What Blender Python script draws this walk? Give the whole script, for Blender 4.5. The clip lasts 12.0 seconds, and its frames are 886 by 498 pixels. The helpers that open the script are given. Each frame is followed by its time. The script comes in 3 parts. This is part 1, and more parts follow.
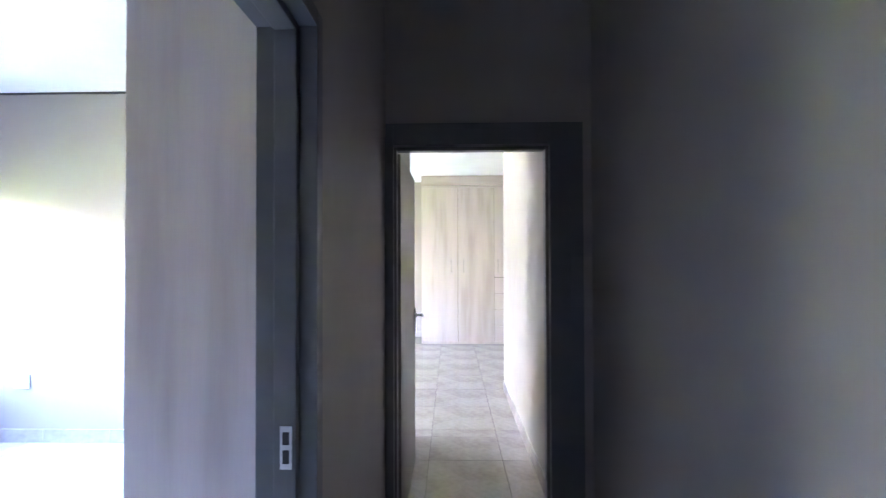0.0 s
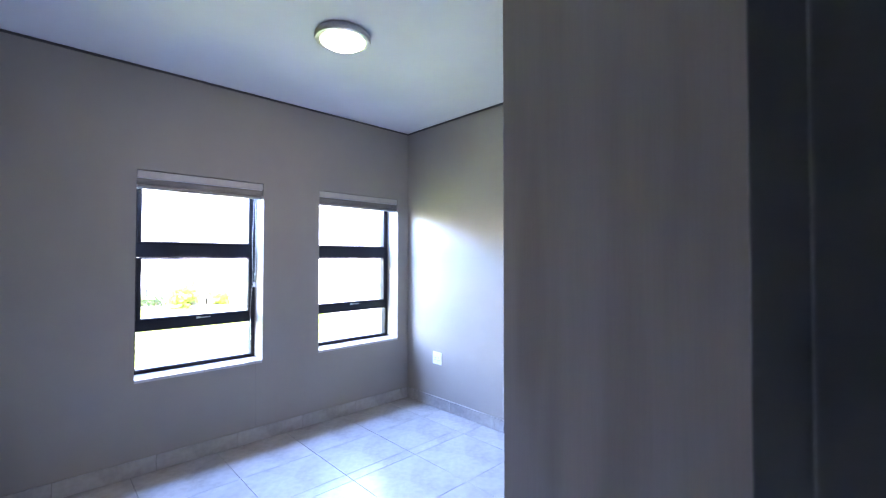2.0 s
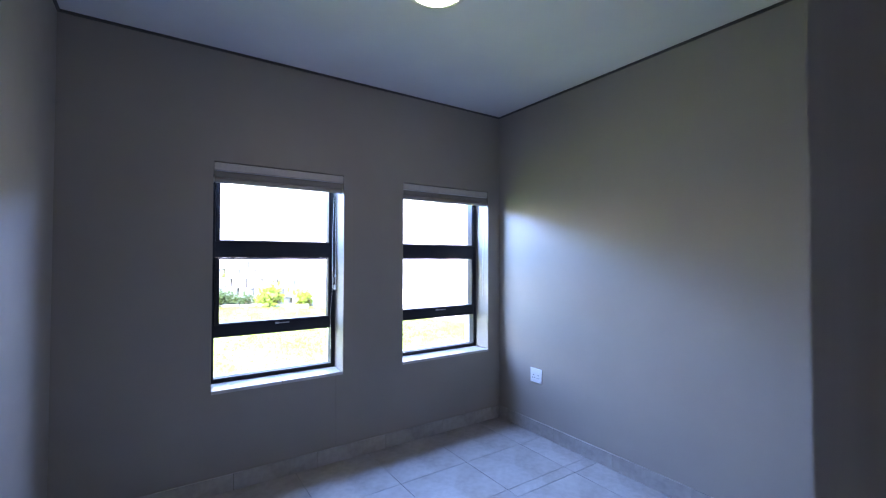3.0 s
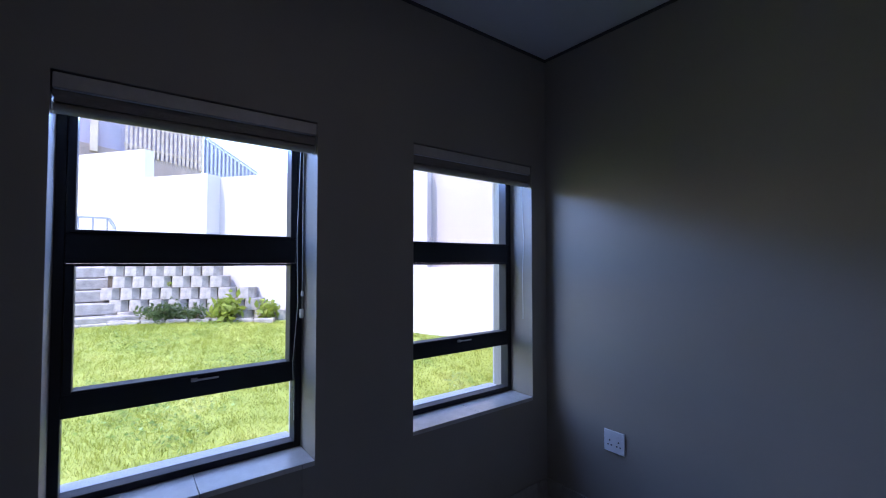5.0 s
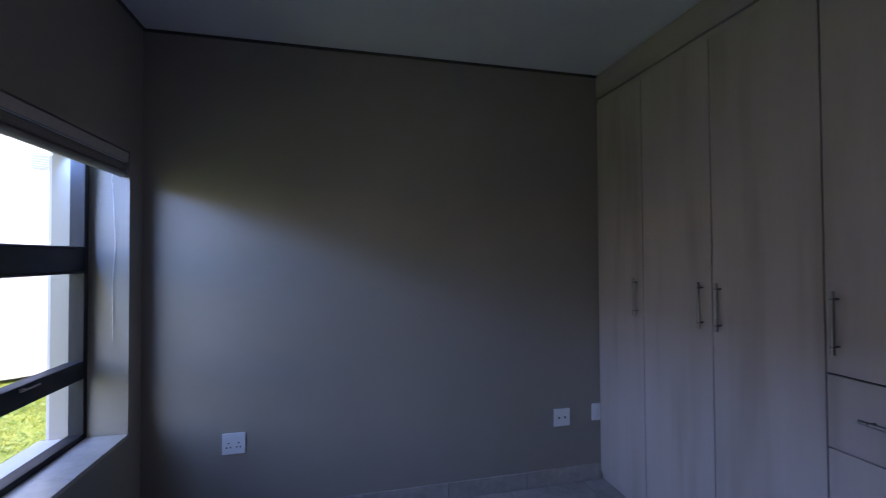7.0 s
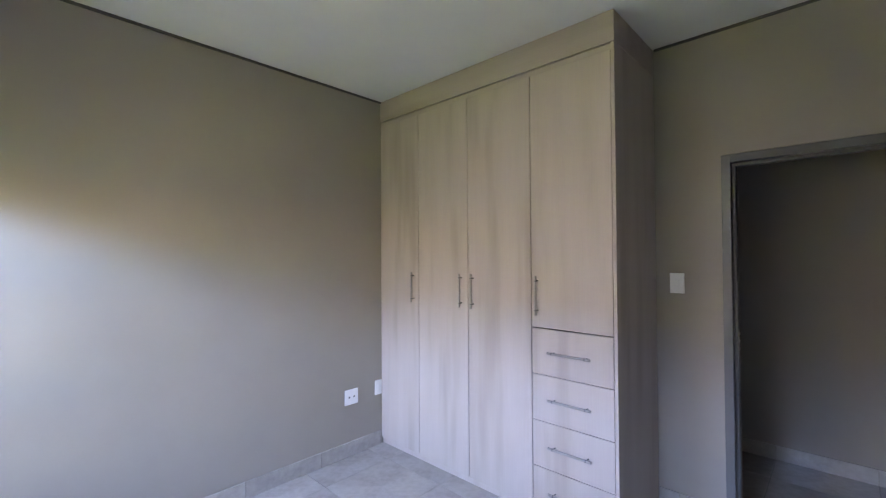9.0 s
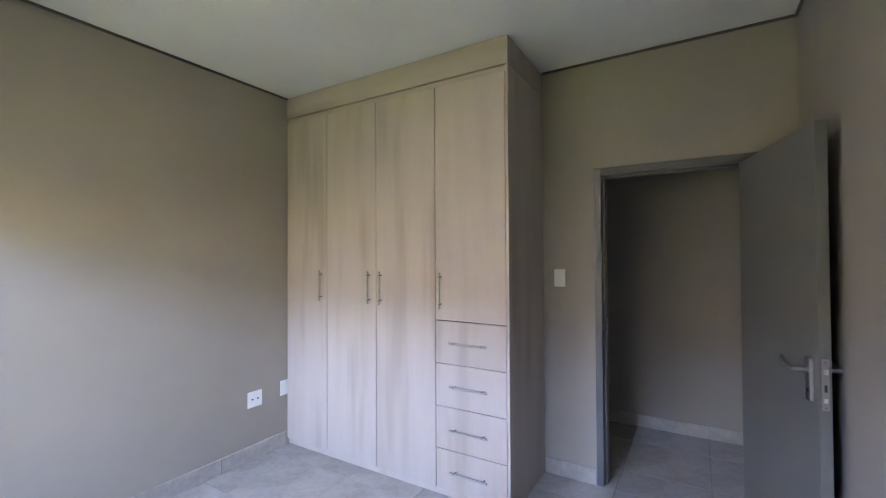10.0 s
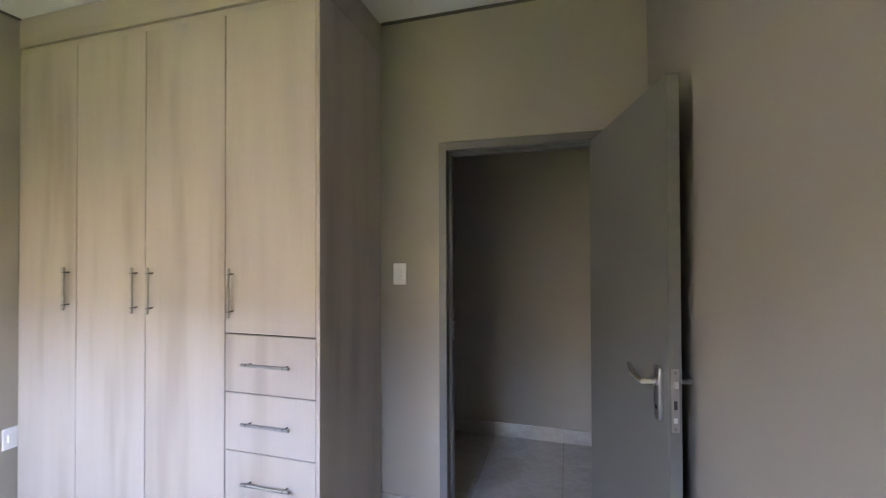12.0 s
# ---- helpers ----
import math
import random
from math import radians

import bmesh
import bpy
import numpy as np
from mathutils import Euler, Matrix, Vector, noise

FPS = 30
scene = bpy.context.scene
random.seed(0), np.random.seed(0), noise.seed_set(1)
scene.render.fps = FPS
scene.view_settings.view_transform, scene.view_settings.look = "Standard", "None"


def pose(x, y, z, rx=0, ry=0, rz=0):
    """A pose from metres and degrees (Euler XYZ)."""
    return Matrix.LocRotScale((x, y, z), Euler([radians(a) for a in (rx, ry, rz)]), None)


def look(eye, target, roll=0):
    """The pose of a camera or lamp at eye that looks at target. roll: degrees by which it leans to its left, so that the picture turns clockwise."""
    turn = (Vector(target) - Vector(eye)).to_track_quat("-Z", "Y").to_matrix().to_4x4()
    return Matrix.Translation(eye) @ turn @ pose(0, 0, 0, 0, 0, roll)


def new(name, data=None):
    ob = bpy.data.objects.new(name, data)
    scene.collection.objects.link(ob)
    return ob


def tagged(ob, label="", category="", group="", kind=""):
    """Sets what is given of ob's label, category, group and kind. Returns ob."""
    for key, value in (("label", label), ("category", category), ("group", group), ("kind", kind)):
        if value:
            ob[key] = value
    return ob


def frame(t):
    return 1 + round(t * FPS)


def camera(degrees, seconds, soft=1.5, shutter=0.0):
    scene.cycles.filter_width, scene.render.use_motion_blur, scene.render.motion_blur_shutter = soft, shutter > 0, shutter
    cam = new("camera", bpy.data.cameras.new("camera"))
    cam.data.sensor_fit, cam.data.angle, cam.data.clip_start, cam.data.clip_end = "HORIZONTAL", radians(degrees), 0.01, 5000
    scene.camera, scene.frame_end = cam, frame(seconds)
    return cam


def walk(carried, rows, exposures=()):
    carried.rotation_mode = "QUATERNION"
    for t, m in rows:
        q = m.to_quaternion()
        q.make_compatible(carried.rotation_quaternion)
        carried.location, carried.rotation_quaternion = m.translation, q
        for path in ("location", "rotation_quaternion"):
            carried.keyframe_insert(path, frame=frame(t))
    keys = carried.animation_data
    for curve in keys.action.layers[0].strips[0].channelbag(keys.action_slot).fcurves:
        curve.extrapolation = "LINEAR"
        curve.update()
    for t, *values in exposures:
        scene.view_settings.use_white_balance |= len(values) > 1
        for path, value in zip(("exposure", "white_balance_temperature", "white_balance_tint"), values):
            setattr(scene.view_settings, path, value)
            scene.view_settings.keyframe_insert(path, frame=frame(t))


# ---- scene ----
cam = camera(92.8, 12.0, soft=1.1, shutter=0.2)
PATH = [
    (0, (0.574, 0.41, 1.487), (0.537, 2.41, 1.513), -0.2),
    (0.5, (0.518, 0.518, 1.486), (-0.004, 2.448, 1.519), 0.0),
    (1, (0.409, 0.619, 1.48), (-0.483, 2.409, 1.521), 0.1),
    (1.5, (0.314, 0.743, 1.479), (-0.859, 2.362, 1.522), 0.0),
    (2, (0.201, 0.886, 1.478), (-1.244, 2.269, 1.518), 0.0),
    (2.5, (-0.009, 0.99, 1.475), (-1.601, 2.201, 1.516), 0.1),
    (3, (-0.326, 1.083, 1.478), (-1.985, 2.199, 1.519), 0.1),
    (3.2, (-0.462, 1.16, 1.455), (-2.144, 2.241, 1.509), -0.0),
    (5, (-1.55, 1.546, 1.481), (-3.139, 2.758, 1.542), 0.0),
    (5.2, (-1.625, 1.546, 1.500), (-3.056, 2.943, 1.553), 0.1),
    (5.5, (-1.708, 1.53, 1.523), (-2.871, 3.157, 1.565), 0.3),
    (6, (-1.81, 1.391, 1.51), (-2.446, 3.287, 1.565), 0.1),
    (6.5, (-2.018, 1.212, 1.512), (-2.062, 3.211, 1.569), -0.2),
    (7, (-2.248, 1.116, 1.536), (-1.789, 3.062, 1.573), -0.3),
    (7.5, (-2.388, 1.034, 1.533), (-1.605, 2.874, 1.566), -0.4),
    (9.5, (-2.769, 0.94, 1.522), (-1.167, 2.137, 1.553), -0.3),
    (10, (-2.803, 0.876, 1.513), (-1.09, 1.909, 1.544), -0.3),
    (10.5, (-2.777, 0.848, 1.506), (-0.983, 1.731, 1.532), -0.3),
    (11, (-2.694, 0.827, 1.51), (-0.842, 1.581, 1.517), -0.5),
    (11.5, (-2.457, 0.842, 1.457), (-0.567, 1.496, 1.488), -0.2),
    (12, (-2.125, 0.785, 1.468), (-0.205, 1.345, 1.491), -0.2),
]
EXPOSURES = [(0, 7.50, 6050, 36), (0.5, 7.30, 6050, 37), (1.0, 6.95, 6100, 37), (1.5, 6.35, 6100, 36), (2.0, 5.95, 6050, 35), (2.5, 5.25, 5950, 35), (3.2, 4.55, 5850, 34), (5.0, 2.48, 5800, 37),
             (5.5, 2.22, 5900, 38), (6.0, 2.10, 5950, 36), (6.5, 2.28, 5950, 36), (7.0, 2.85, 6150, 38), (7.5, 3.95, 6700, 39), (9.5, 5.30, 7800, 34), (11.0, 5.55, 8500, 33), (12.0, 5.60, 8900, 31)]
walk(cam, [(t, look(eye, target, roll)) for t, eye, target, roll in PATH], EXPOSURES)
LAMP_GLOW = 1.1

# ---- world, sun ----
SUN_DIR = Vector((0.15, -0.58, 0.85)).normalized()
world = bpy.data.worlds.new("sky")
scene.world = world
world.use_nodes = True
wn = world.node_tree
sky = wn.nodes.new("ShaderNodeTexSky")
sky.sky_type = "NISHITA"
sky.sun_disc = False
sky.sun_elevation = math.asin(SUN_DIR.z)
sky.sun_rotation = math.atan2(SUN_DIR.x, SUN_DIR.y)
sky.air_density = 1.5
sky.dust_density = 0.6
sky.ozone_density = 3.5
wn.links.new(sky.outputs[0], wn.nodes["Background"].inputs[0])
wn.nodes["Background"].inputs[1].default_value = 0.15
sun = new("sun", bpy.data.lights.new("sun", "SUN"))
sun.data.energy = 0.95
sun.data.angle = radians(0.5)
sun.data.color = (1.0, 0.95, 0.88)
sun.matrix_world = look(SUN_DIR * 30, (0, 0, 0))

# lamps added as skylight in both bedroom window openings, falling in under the heads
for yc in (1.787, 3.160):
    d = bpy.data.lights.new("skylight_fill", "AREA")
    d.shape, d.size, d.size_y = "RECTANGLE", 0.80, 0.06
    d.energy = 1.55
    d.spread = radians(150)
    d.color = (0.25, 0.50, 1.0)
    ob = new("skylight_fill", d)
    ob.matrix_world = look((-3.622, yc, 2.045), (-2.822, yc, 1.35))

# added lamps: skylight in the second bedroom's unseen glazed doors, which face open garden
for yc in (4.85, 6.60):
    d = bpy.data.lights.new("skylight_fill", "AREA")
    d.shape, d.size, d.size_y = "RECTANGLE", 1.35, 1.80
    d.energy = 0.36
    d.color = (0.80, 0.88, 1.0)
    ob = new("skylight_fill", d)
    ob.matrix_world = look((-3.48, yc, 1.08), (-2.48, yc, 1.0))


# ---- materials ----
class Mat:
    """Builds a procedural material by chaining nodes."""

    def __init__(self, name, rough=0.6, metal=0.0, spec=0.5):
        self.m = bpy.data.materials.new(name)
        self.m.use_nodes = True
        self.t = self.m.node_tree
        self.b = self.t.nodes["Principled BSDF"]
        self.b.inputs["Roughness"].default_value = rough
        self.b.inputs["Metallic"].default_value = metal
        self.b.inputs["Specular IOR Level"].default_value = spec

    def node(self, kind, **values):
        n = self.t.nodes.new(kind)
        for k, v in values.items():
            n.inputs[k.replace("_", " ")].default_value = v
        return n

    def link(self, a, b):
        self.t.links.new(a, b)

    def coords(self, scale=(1, 1, 1), kind="Object"):
        c = self.t.nodes.new("ShaderNodeTexCoord")
        mp = self.node("ShaderNodeMapping")
        mp.inputs["Scale"].default_value = scale
        self.link(c.outputs[kind], mp.inputs["Vector"])
        return mp.outputs[0]

    def noise(self, vec, scale, detail=3.0, rough=0.55):
        n = self.node("ShaderNodeTexNoise", Scale=scale, Detail=detail, Roughness=rough)
        self.link(vec, n.inputs["Vector"])
        return n.outputs["Fac"]

    def ramp(self, fac, stops):
        r = self.t.nodes.new("ShaderNodeValToRGB")
        e = r.color_ramp.elements
        while len(e) < len(stops):
            e.new(0.5)
        for el, (p, c) in zip(e, stops):
            el.position = p
            el.color = (*c, 1)
        self.link(fac, r.inputs[0])
        return r.outputs[0]

    def mix(self, fac, a, b, mode="MIX"):
        n = self.t.nodes.new("ShaderNodeMix")
        n.data_type = "RGBA"
        n.blend_type = mode
        for sock, v in ((n.inputs[0], fac), (n.inputs[6], a), (n.inputs[7], b)):
            if isinstance(v, (int, float)):
                sock.default_value = v
            elif isinstance(v, tuple):
                sock.default_value = (*v, 1)
            else:
                self.link(v, sock)
        return n.outputs[2]

    def color(self, c):
        if isinstance(c, tuple):
            self.b.inputs["Base Color"].default_value = (*c, 1)
        else:
            self.link(c, self.b.inputs["Base Color"])
        return self

    def roughness(self, fac, low, high):
        n = self.node("ShaderNodeMapRange")
        n.inputs["To Min"].default_value = low
        n.inputs["To Max"].default_value = high
        self.link(fac, n.inputs["Value"])
        self.link(n.outputs[0], self.b.inputs["Roughness"])
        return self

    def bump(self, fac, strength=0.1, dist=0.002):
        n = self.node("ShaderNodeBump", Strength=strength, Distance=dist)
        self.link(fac, n.inputs["Height"])
        self.link(n.outputs[0], self.b.inputs["Normal"])
        return self

    def random(self):
        return self.t.nodes.new("ShaderNodeObjectInfo").outputs["Random"]


def plaster(name, base, scale=1.0):
    """Rolled wall paint: faint patchiness and an orange-peel surface."""
    m = Mat(name, 0.62, spec=0.35)
    v = m.coords()
    big = m.noise(v, 1.1 * scale, 4)
    d = tuple(c * 0.93 for c in base)
    l = tuple(min(1, c * 1.05) for c in base)
    m.color(m.ramp(big, [(0.3, d), (0.7, l)]))
    m.bump(m.noise(v, 260, 3), 0.12, 0.001)
    m.roughness(m.noise(v, 6, 3), 0.52, 0.7)
    return m.m


WALL = plaster("greige_wall_paint", (0.325, 0.295, 0.25))
CEIL = plaster("white_ceiling_paint", (0.74, 0.74, 0.73))
RENDER_WHITE = plaster("white_exterior_render", (0.60, 0.56, 0.535), 0.6)
RENDER_OFFWHITE = plaster("off_white_render", (0.50, 0.455, 0.44), 0.6)
RENDER_BEIGE = plaster("pinkish_beige_render", (0.40, 0.345, 0.315), 0.6)
SHADOWGAP = plaster("painted_gap_shade", (0.09, 0.085, 0.078))


def wood(name, base, dark, light, run=(3.3, 3.3, 0.36), fibre=(70, 70, 1.6)):
    """Wood-grain laminate: wide soft streaks and fine vertical fibres."""
    m = Mat(name, 0.48, spec=0.4)
    broad = m.noise(m.coords(run), 2.0, 2)
    fine = m.noise(m.coords(fibre), 3.0, 4)
    r = m.random()
    shift = m.node("ShaderNodeMath")
    shift.operation = "ADD"
    m.link(broad, shift.inputs[0])
    off = m.node("ShaderNodeMapRange")
    off.inputs["To Min"].default_value = -0.05
    off.inputs["To Max"].default_value = 0.05
    m.link(r, off.inputs["Value"])
    m.link(off.outputs[0], shift.inputs[1])
    c = m.ramp(shift.outputs[0], [(0.30, dark), (0.47, base), (0.72, light)])
    f = m.ramp(fine, [(0.35, (0.962, 0.958, 0.954)), (0.65, (1.0, 1.0, 1.0))])
    m.color(m.mix(1.0, c, f, "MULTIPLY"))
    m.bump(fine, 0.06, 0.0006)
    m.roughness(fine, 0.42, 0.55)
    return m.m


WOOD = wood("pale_oak_laminate", (0.465, 0.405, 0.355), (0.395, 0.333, 0.284), (0.50, 0.44, 0.392))


WOOD_ALONG = wood("pale_oak_laminate_lengthwise", (0.455, 0.395, 0.345), (0.395, 0.333, 0.284), (0.49, 0.43, 0.382), (0.36, 3.3, 3.3), (1.6, 70, 70))


def tile_mat(name, base):
    """Glazed porcelain with cloudy stone veining, varied a little per tile."""
    m = Mat(name, 0.3, spec=0.5)
    v = m.coords(kind="Object")
    cloud = m.noise(v, 3.2, 6, 0.62)
    spots = m.noise(v, 24, 4, 0.6)
    a = m.ramp(cloud, [(0.28, tuple(c * 0.74 for c in base)), (0.5, base), (0.75, tuple(min(1, c * 1.16) for c in base))])
    b = m.ramp(spots, [(0.35, (0.92, 0.92, 0.92)), (0.6, (1, 1, 1))])
    c = m.mix(1.0, a, b, "MULTIPLY")
    rr = m.ramp(m.random(), [(0.0, (0.94, 0.94, 0.94)), (1.0, (1.05, 1.04, 1.03))])
    m.color(m.mix(1.0, c, rr, "MULTIPLY"))
    m.roughness(cloud, 0.13, 0.30)
    m.bump(spots, 0.03, 0.0005)
    return m.m


TILE = tile_mat("greige_porcelain_tile", (0.37, 0.345, 0.315))
SKIRT = tile_mat("pale_skirting_tile", (0.42, 0.395, 0.36))
SILL = tile_mat("pale_sill_tile", (0.62, 0.60, 0.57))


def plain(name, base, rough, metal=0.0, vary=0.06, scale=14, spec=0.5, bump=0.02):
    m = Mat(name, rough, metal, spec)
    v = m.coords()
    n = m.noise(v, scale, 4)
    m.color(m.ramp(n, [(0.3, tuple(c * (1 - vary) for c in base)), (0.7, tuple(min(1, c * (1 + vary)) for c in base))]))
    m.roughness(n, max(0.03, rough - 0.07), min(1, rough + 0.08))
    m.bump(m.noise(v, scale * 12, 2), bump, 0.0008)
    return m.m


GROUT = plain("grey_grout", (0.14, 0.133, 0.122), 0.85, scale=40)
FRAME_PAINT = plain("dark_grey_steel_paint", (0.118, 0.121, 0.119), 0.38, scale=6)
LEAF_PAINT = plain("grey_door_enamel", (0.152, 0.152, 0.136), 0.42, scale=5)
ALU = plain("charcoal_aluminium", (0.020, 0.021, 0.025), 0.5, spec=0.25)
CHROME = plain("brushed_steel", (0.66, 0.65, 0.63), 0.34, 1.0, scale=60)
HANDLE = plain("handle_steel", (0.36, 0.345, 0.32), 0.42, 1.0, scale=60)
DARKMETAL = plain("dull_steel", (0.22, 0.213, 0.205), 0.4, 1.0, scale=60)
LOCKSTEEL = plain("worn_lock_steel", (0.33, 0.31, 0.285), 0.5, 0.7, scale=50)
PLASTIC = plain("white_plastic", (0.78, 0.78, 0.77), 0.32, vary=0.02)
SLOT = plain("socket_slot_dark", (0.03, 0.03, 0.03), 0.6)
BLIND = plain("taupe_blind_fabric", (0.30, 0.27, 0.235), 0.6, scale=30)
BLIND_PALE = plain("pale_blind_rail", (0.52, 0.48, 0.43), 0.45, scale=30)
CORD = plain("white_cord", (0.70, 0.70, 0.68), 0.7)
BACKING = plain("wardrobe_dark_inside", (0.085, 0.072, 0.062), 0.7)
CONCRETE = plain("pale_concrete_block", (0.34, 0.305, 0.265), 0.9, vary=0.3, scale=9, bump=0.35)
STEP = plain("sandstone_step", (0.33, 0.30, 0.265), 0.9, vary=0.25, scale=7, bump=0.35)
SOIL = plain("brown_soil", (0.10, 0.075, 0.05), 0.95, vary=0.3, scale=12, bump=0.5)
TIMBER = plain("weathered_timber", (0.27, 0.19, 0.13), 0.8, vary=0.25, scale=10, bump=0.2)
SHEDWALL = plaster("lilac_grey_shed_wall", (0.30, 0.275, 0.34))
EARTH = plain("dry_brown_earth", (0.27, 0.215, 0.19), 0.95, vary=0.25, scale=3, bump=0.4)
POST_TIMBER = plain("pale_post_timber", (0.46, 0.38, 0.30), 0.8, vary=0.2, scale=8, bump=0.2)
FENCE_TIMBER = plain("sun_bleached_timber", (0.42, 0.34, 0.28), 0.8, vary=0.25, scale=10, bump=0.2)
PALEFENCE = plain("pale_painted_timber", (0.42, 0.43, 0.48), 0.7, vary=0.12, scale=10)
LILAC = plain("lilac_grey_boarding", (0.26, 0.28, 0.40), 0.8, vary=0.12, scale=6)
GREYFENCE = plain("grey_painted_timber", (0.30, 0.32, 0.36), 0.7, vary=0.15, scale=10)


def grass_mat(name, a, b, c, thin=True):
    m = Mat(name, 0.55, spec=0.3)
    n = m.noise(m.coords(), 1.7, 5)
    g = m.t.nodes.new("ShaderNodeNewGeometry")
    base = m.ramp(n, [(0.3, a), (0.55, b), (0.8, c)])
    rnd = m.ramp(g.outputs["Random Per Island"], [(0.0, (0.74, 0.78, 0.72)), (0.92, (1.14, 1.12, 1.0)), (0.95, (1.75, 1.65, 2.6))])
    m.color(m.mix(1.0, base, rnd, "MULTIPLY"))
    tl = m.t.nodes.new("ShaderNodeBsdfTranslucent")
    m.link(m.b.inputs["Base Color"].links[0].from_socket, tl.inputs[0])
    mx = m.t.nodes.new("ShaderNodeMixShader")
    mx.inputs[0].default_value = 0.5
    m.link(m.b.outputs[0], mx.inputs[1])
    m.link(tl.outputs[0], mx.inputs[2])
    if thin:
        m.link(mx.outputs[0], m.t.nodes["Material Output"].inputs["Surface"])
    return m.m


GRASS = grass_mat("lawn_grass", (0.265, 0.31, 0.05), (0.35, 0.38, 0.07), (0.46, 0.45, 0.13))
CLOVER = grass_mat("clover_leaves", (0.16, 0.27, 0.06), (0.24, 0.34, 0.09), (0.42, 0.46, 0.26))
TURF = grass_mat("lawn_turf", (0.24, 0.30, 0.055), (0.30, 0.35, 0.07), (0.38, 0.40, 0.11), False)
LEAVES = grass_mat("shrub_leaves", (0.22, 0.28, 0.04), (0.30, 0.36, 0.06), (0.38, 0.42, 0.09))
LEAVES_DARK = grass_mat("dark_shrub_leaves", (0.07, 0.105, 0.04), (0.10, 0.14, 0.05), (0.15, 0.165, 0.07))

gl = Mat("window_glass")
mixn = gl.t.nodes.new("ShaderNodeMixShader")
tr = gl.t.nodes.new("ShaderNodeBsdfTransparent")
tr.inputs[0].default_value = (0.95, 0.97, 0.96, 1)
gs = gl.t.nodes.new("ShaderNodeBsdfGlossy")
gs.inputs["Roughness"].default_value = 0.01
fr = gl.t.nodes.new("ShaderNodeLayerWeight")
fr.inputs[0].default_value = 0.5
p5 = gl.node("ShaderNodeMath")
p5.operation = "POWER"
p5.inputs[1].default_value = 5.0
gl.link(fr.outputs["Facing"], p5.inputs[0])
ma = gl.node("ShaderNodeMath")
ma.operation = "MULTIPLY_ADD"
ma.inputs[1].default_value = 0.5
ma.inputs[2].default_value = 0.03
gl.link(p5.outputs[0], ma.inputs[0])
gl.link(ma.outputs[0], mixn.inputs[0])
gl.link(tr.outputs[0], mixn.inputs[1])
gl.link(gs.outputs[0], mixn.inputs[2])
gl.link(mixn.outputs[0], gl.t.nodes["Material Output"].inputs["Surface"])
GLASS = gl.m

em = Mat("lit_opal_diffuser", 0.4)
em.color((0.85, 0.85, 0.82))
em.b.inputs["Emission Color"].default_value = (1.0, 0.97, 0.90, 1)
em.b.inputs["Emission Strength"].default_value = LAMP_GLOW
OPAL = em.m


# ---- mesh helpers ----
def add_box(bm, x0, x1, y0, y1, z0, z1, bev=0.0):
    made = bmesh.ops.create_cube(bm, size=1)["verts"]
    for v in made:
        v.co = ((x0 + x1) / 2 + v.co.x * (x1 - x0), (y0 + y1) / 2 + v.co.y * (y1 - y0), (z0 + z1) / 2 + v.co.z * (z1 - z0))
    if bev:
        edges = list({e for v in made for e in v.link_edges})
        bmesh.ops.bevel(bm, geom=edges, offset=bev, segments=2, affect="EDGES", profile=0.5)


def boxes(*bs, bev=0.0):
    bm = bmesh.new()
    for b in bs:
        add_box(bm, *b, bev=bev)
    return bm


def add_rod(bm, a, b, r, seg=12, r2=None):
    a, b = Vector(a), Vector(b)
    m = Matrix.Translation((a + b) / 2) @ (b - a).to_track_quat("Z", "Y").to_matrix().to_4x4()
    bmesh.ops.create_cone(bm, cap_ends=True, segments=seg, radius1=r, radius2=r if r2 is None else r2, depth=(b - a).length, matrix=m)


def add_lathe(bm, profile, seg=40, axis_xy=(0, 0)):
    """Turns a profile of (radius, z) round an upright axis."""
    rings = []
    for r, z in profile:
        rings.append([bm.verts.new((axis_xy[0] + r * math.cos(2 * math.pi * i / seg), axis_xy[1] + r * math.sin(2 * math.pi * i / seg), z)) for i in range(seg)])
    for p, q in zip(rings, rings[1:]):
        for i in range(seg):
            bm.faces.new((p[i], p[(i + 1) % seg], q[(i + 1) % seg], q[i]))
    bm.faces.new(rings[0])
    bm.faces.new(rings[-1])
    bmesh.ops.recalc_face_normals(bm, faces=bm.faces)


def prism(points, z0, z1):
    """An upright prism over a plan outline; z1 may be a number."""
    bm = bmesh.new()
    lo = [bm.verts.new((x, y, z0)) for x, y in points]
    hi = [bm.verts.new((x, y, z1)) for x, y in points]
    bm.faces.new(lo)
    bm.faces.new(hi)
    for i in range(len(points)):
        j = (i + 1) % len(points)
        bm.faces.new((lo[i], lo[j], hi[j], hi[i]))
    bmesh.ops.recalc_face_normals(bm, faces=bm.faces)
    return bm


def mesh_of(name, bm, material, smooth=False):
    me = bpy.data.meshes.new(name)
    bm.to_mesh(me)
    bm.free()
    me.materials.append(material)
    if smooth:
        for p in me.polygons:
            p.use_smooth = True
        me.set_sharp_from_angle(angle=radians(35))
    return me


def part(name, bm, material, parent=None, label="", smooth=False):
    """Links a bmesh as one mesh object, under a thing or a part."""
    ob = new(name, mesh_of(name, bm, material, smooth))
    ob.parent = parent
    if label:
        ob["label"] = label
    return ob


def thing(name, label, category, group="", at=(0, 0, 0)):
    ob = new(name)
    ob.empty_display_size = 0.1
    ob.location = at
    return tagged(ob, label, category, group)


def structure(name, bm, material, label="", category="", smooth=False):
    return tagged(part(name, bm, material, None, "", smooth), label, category, "", "structure")


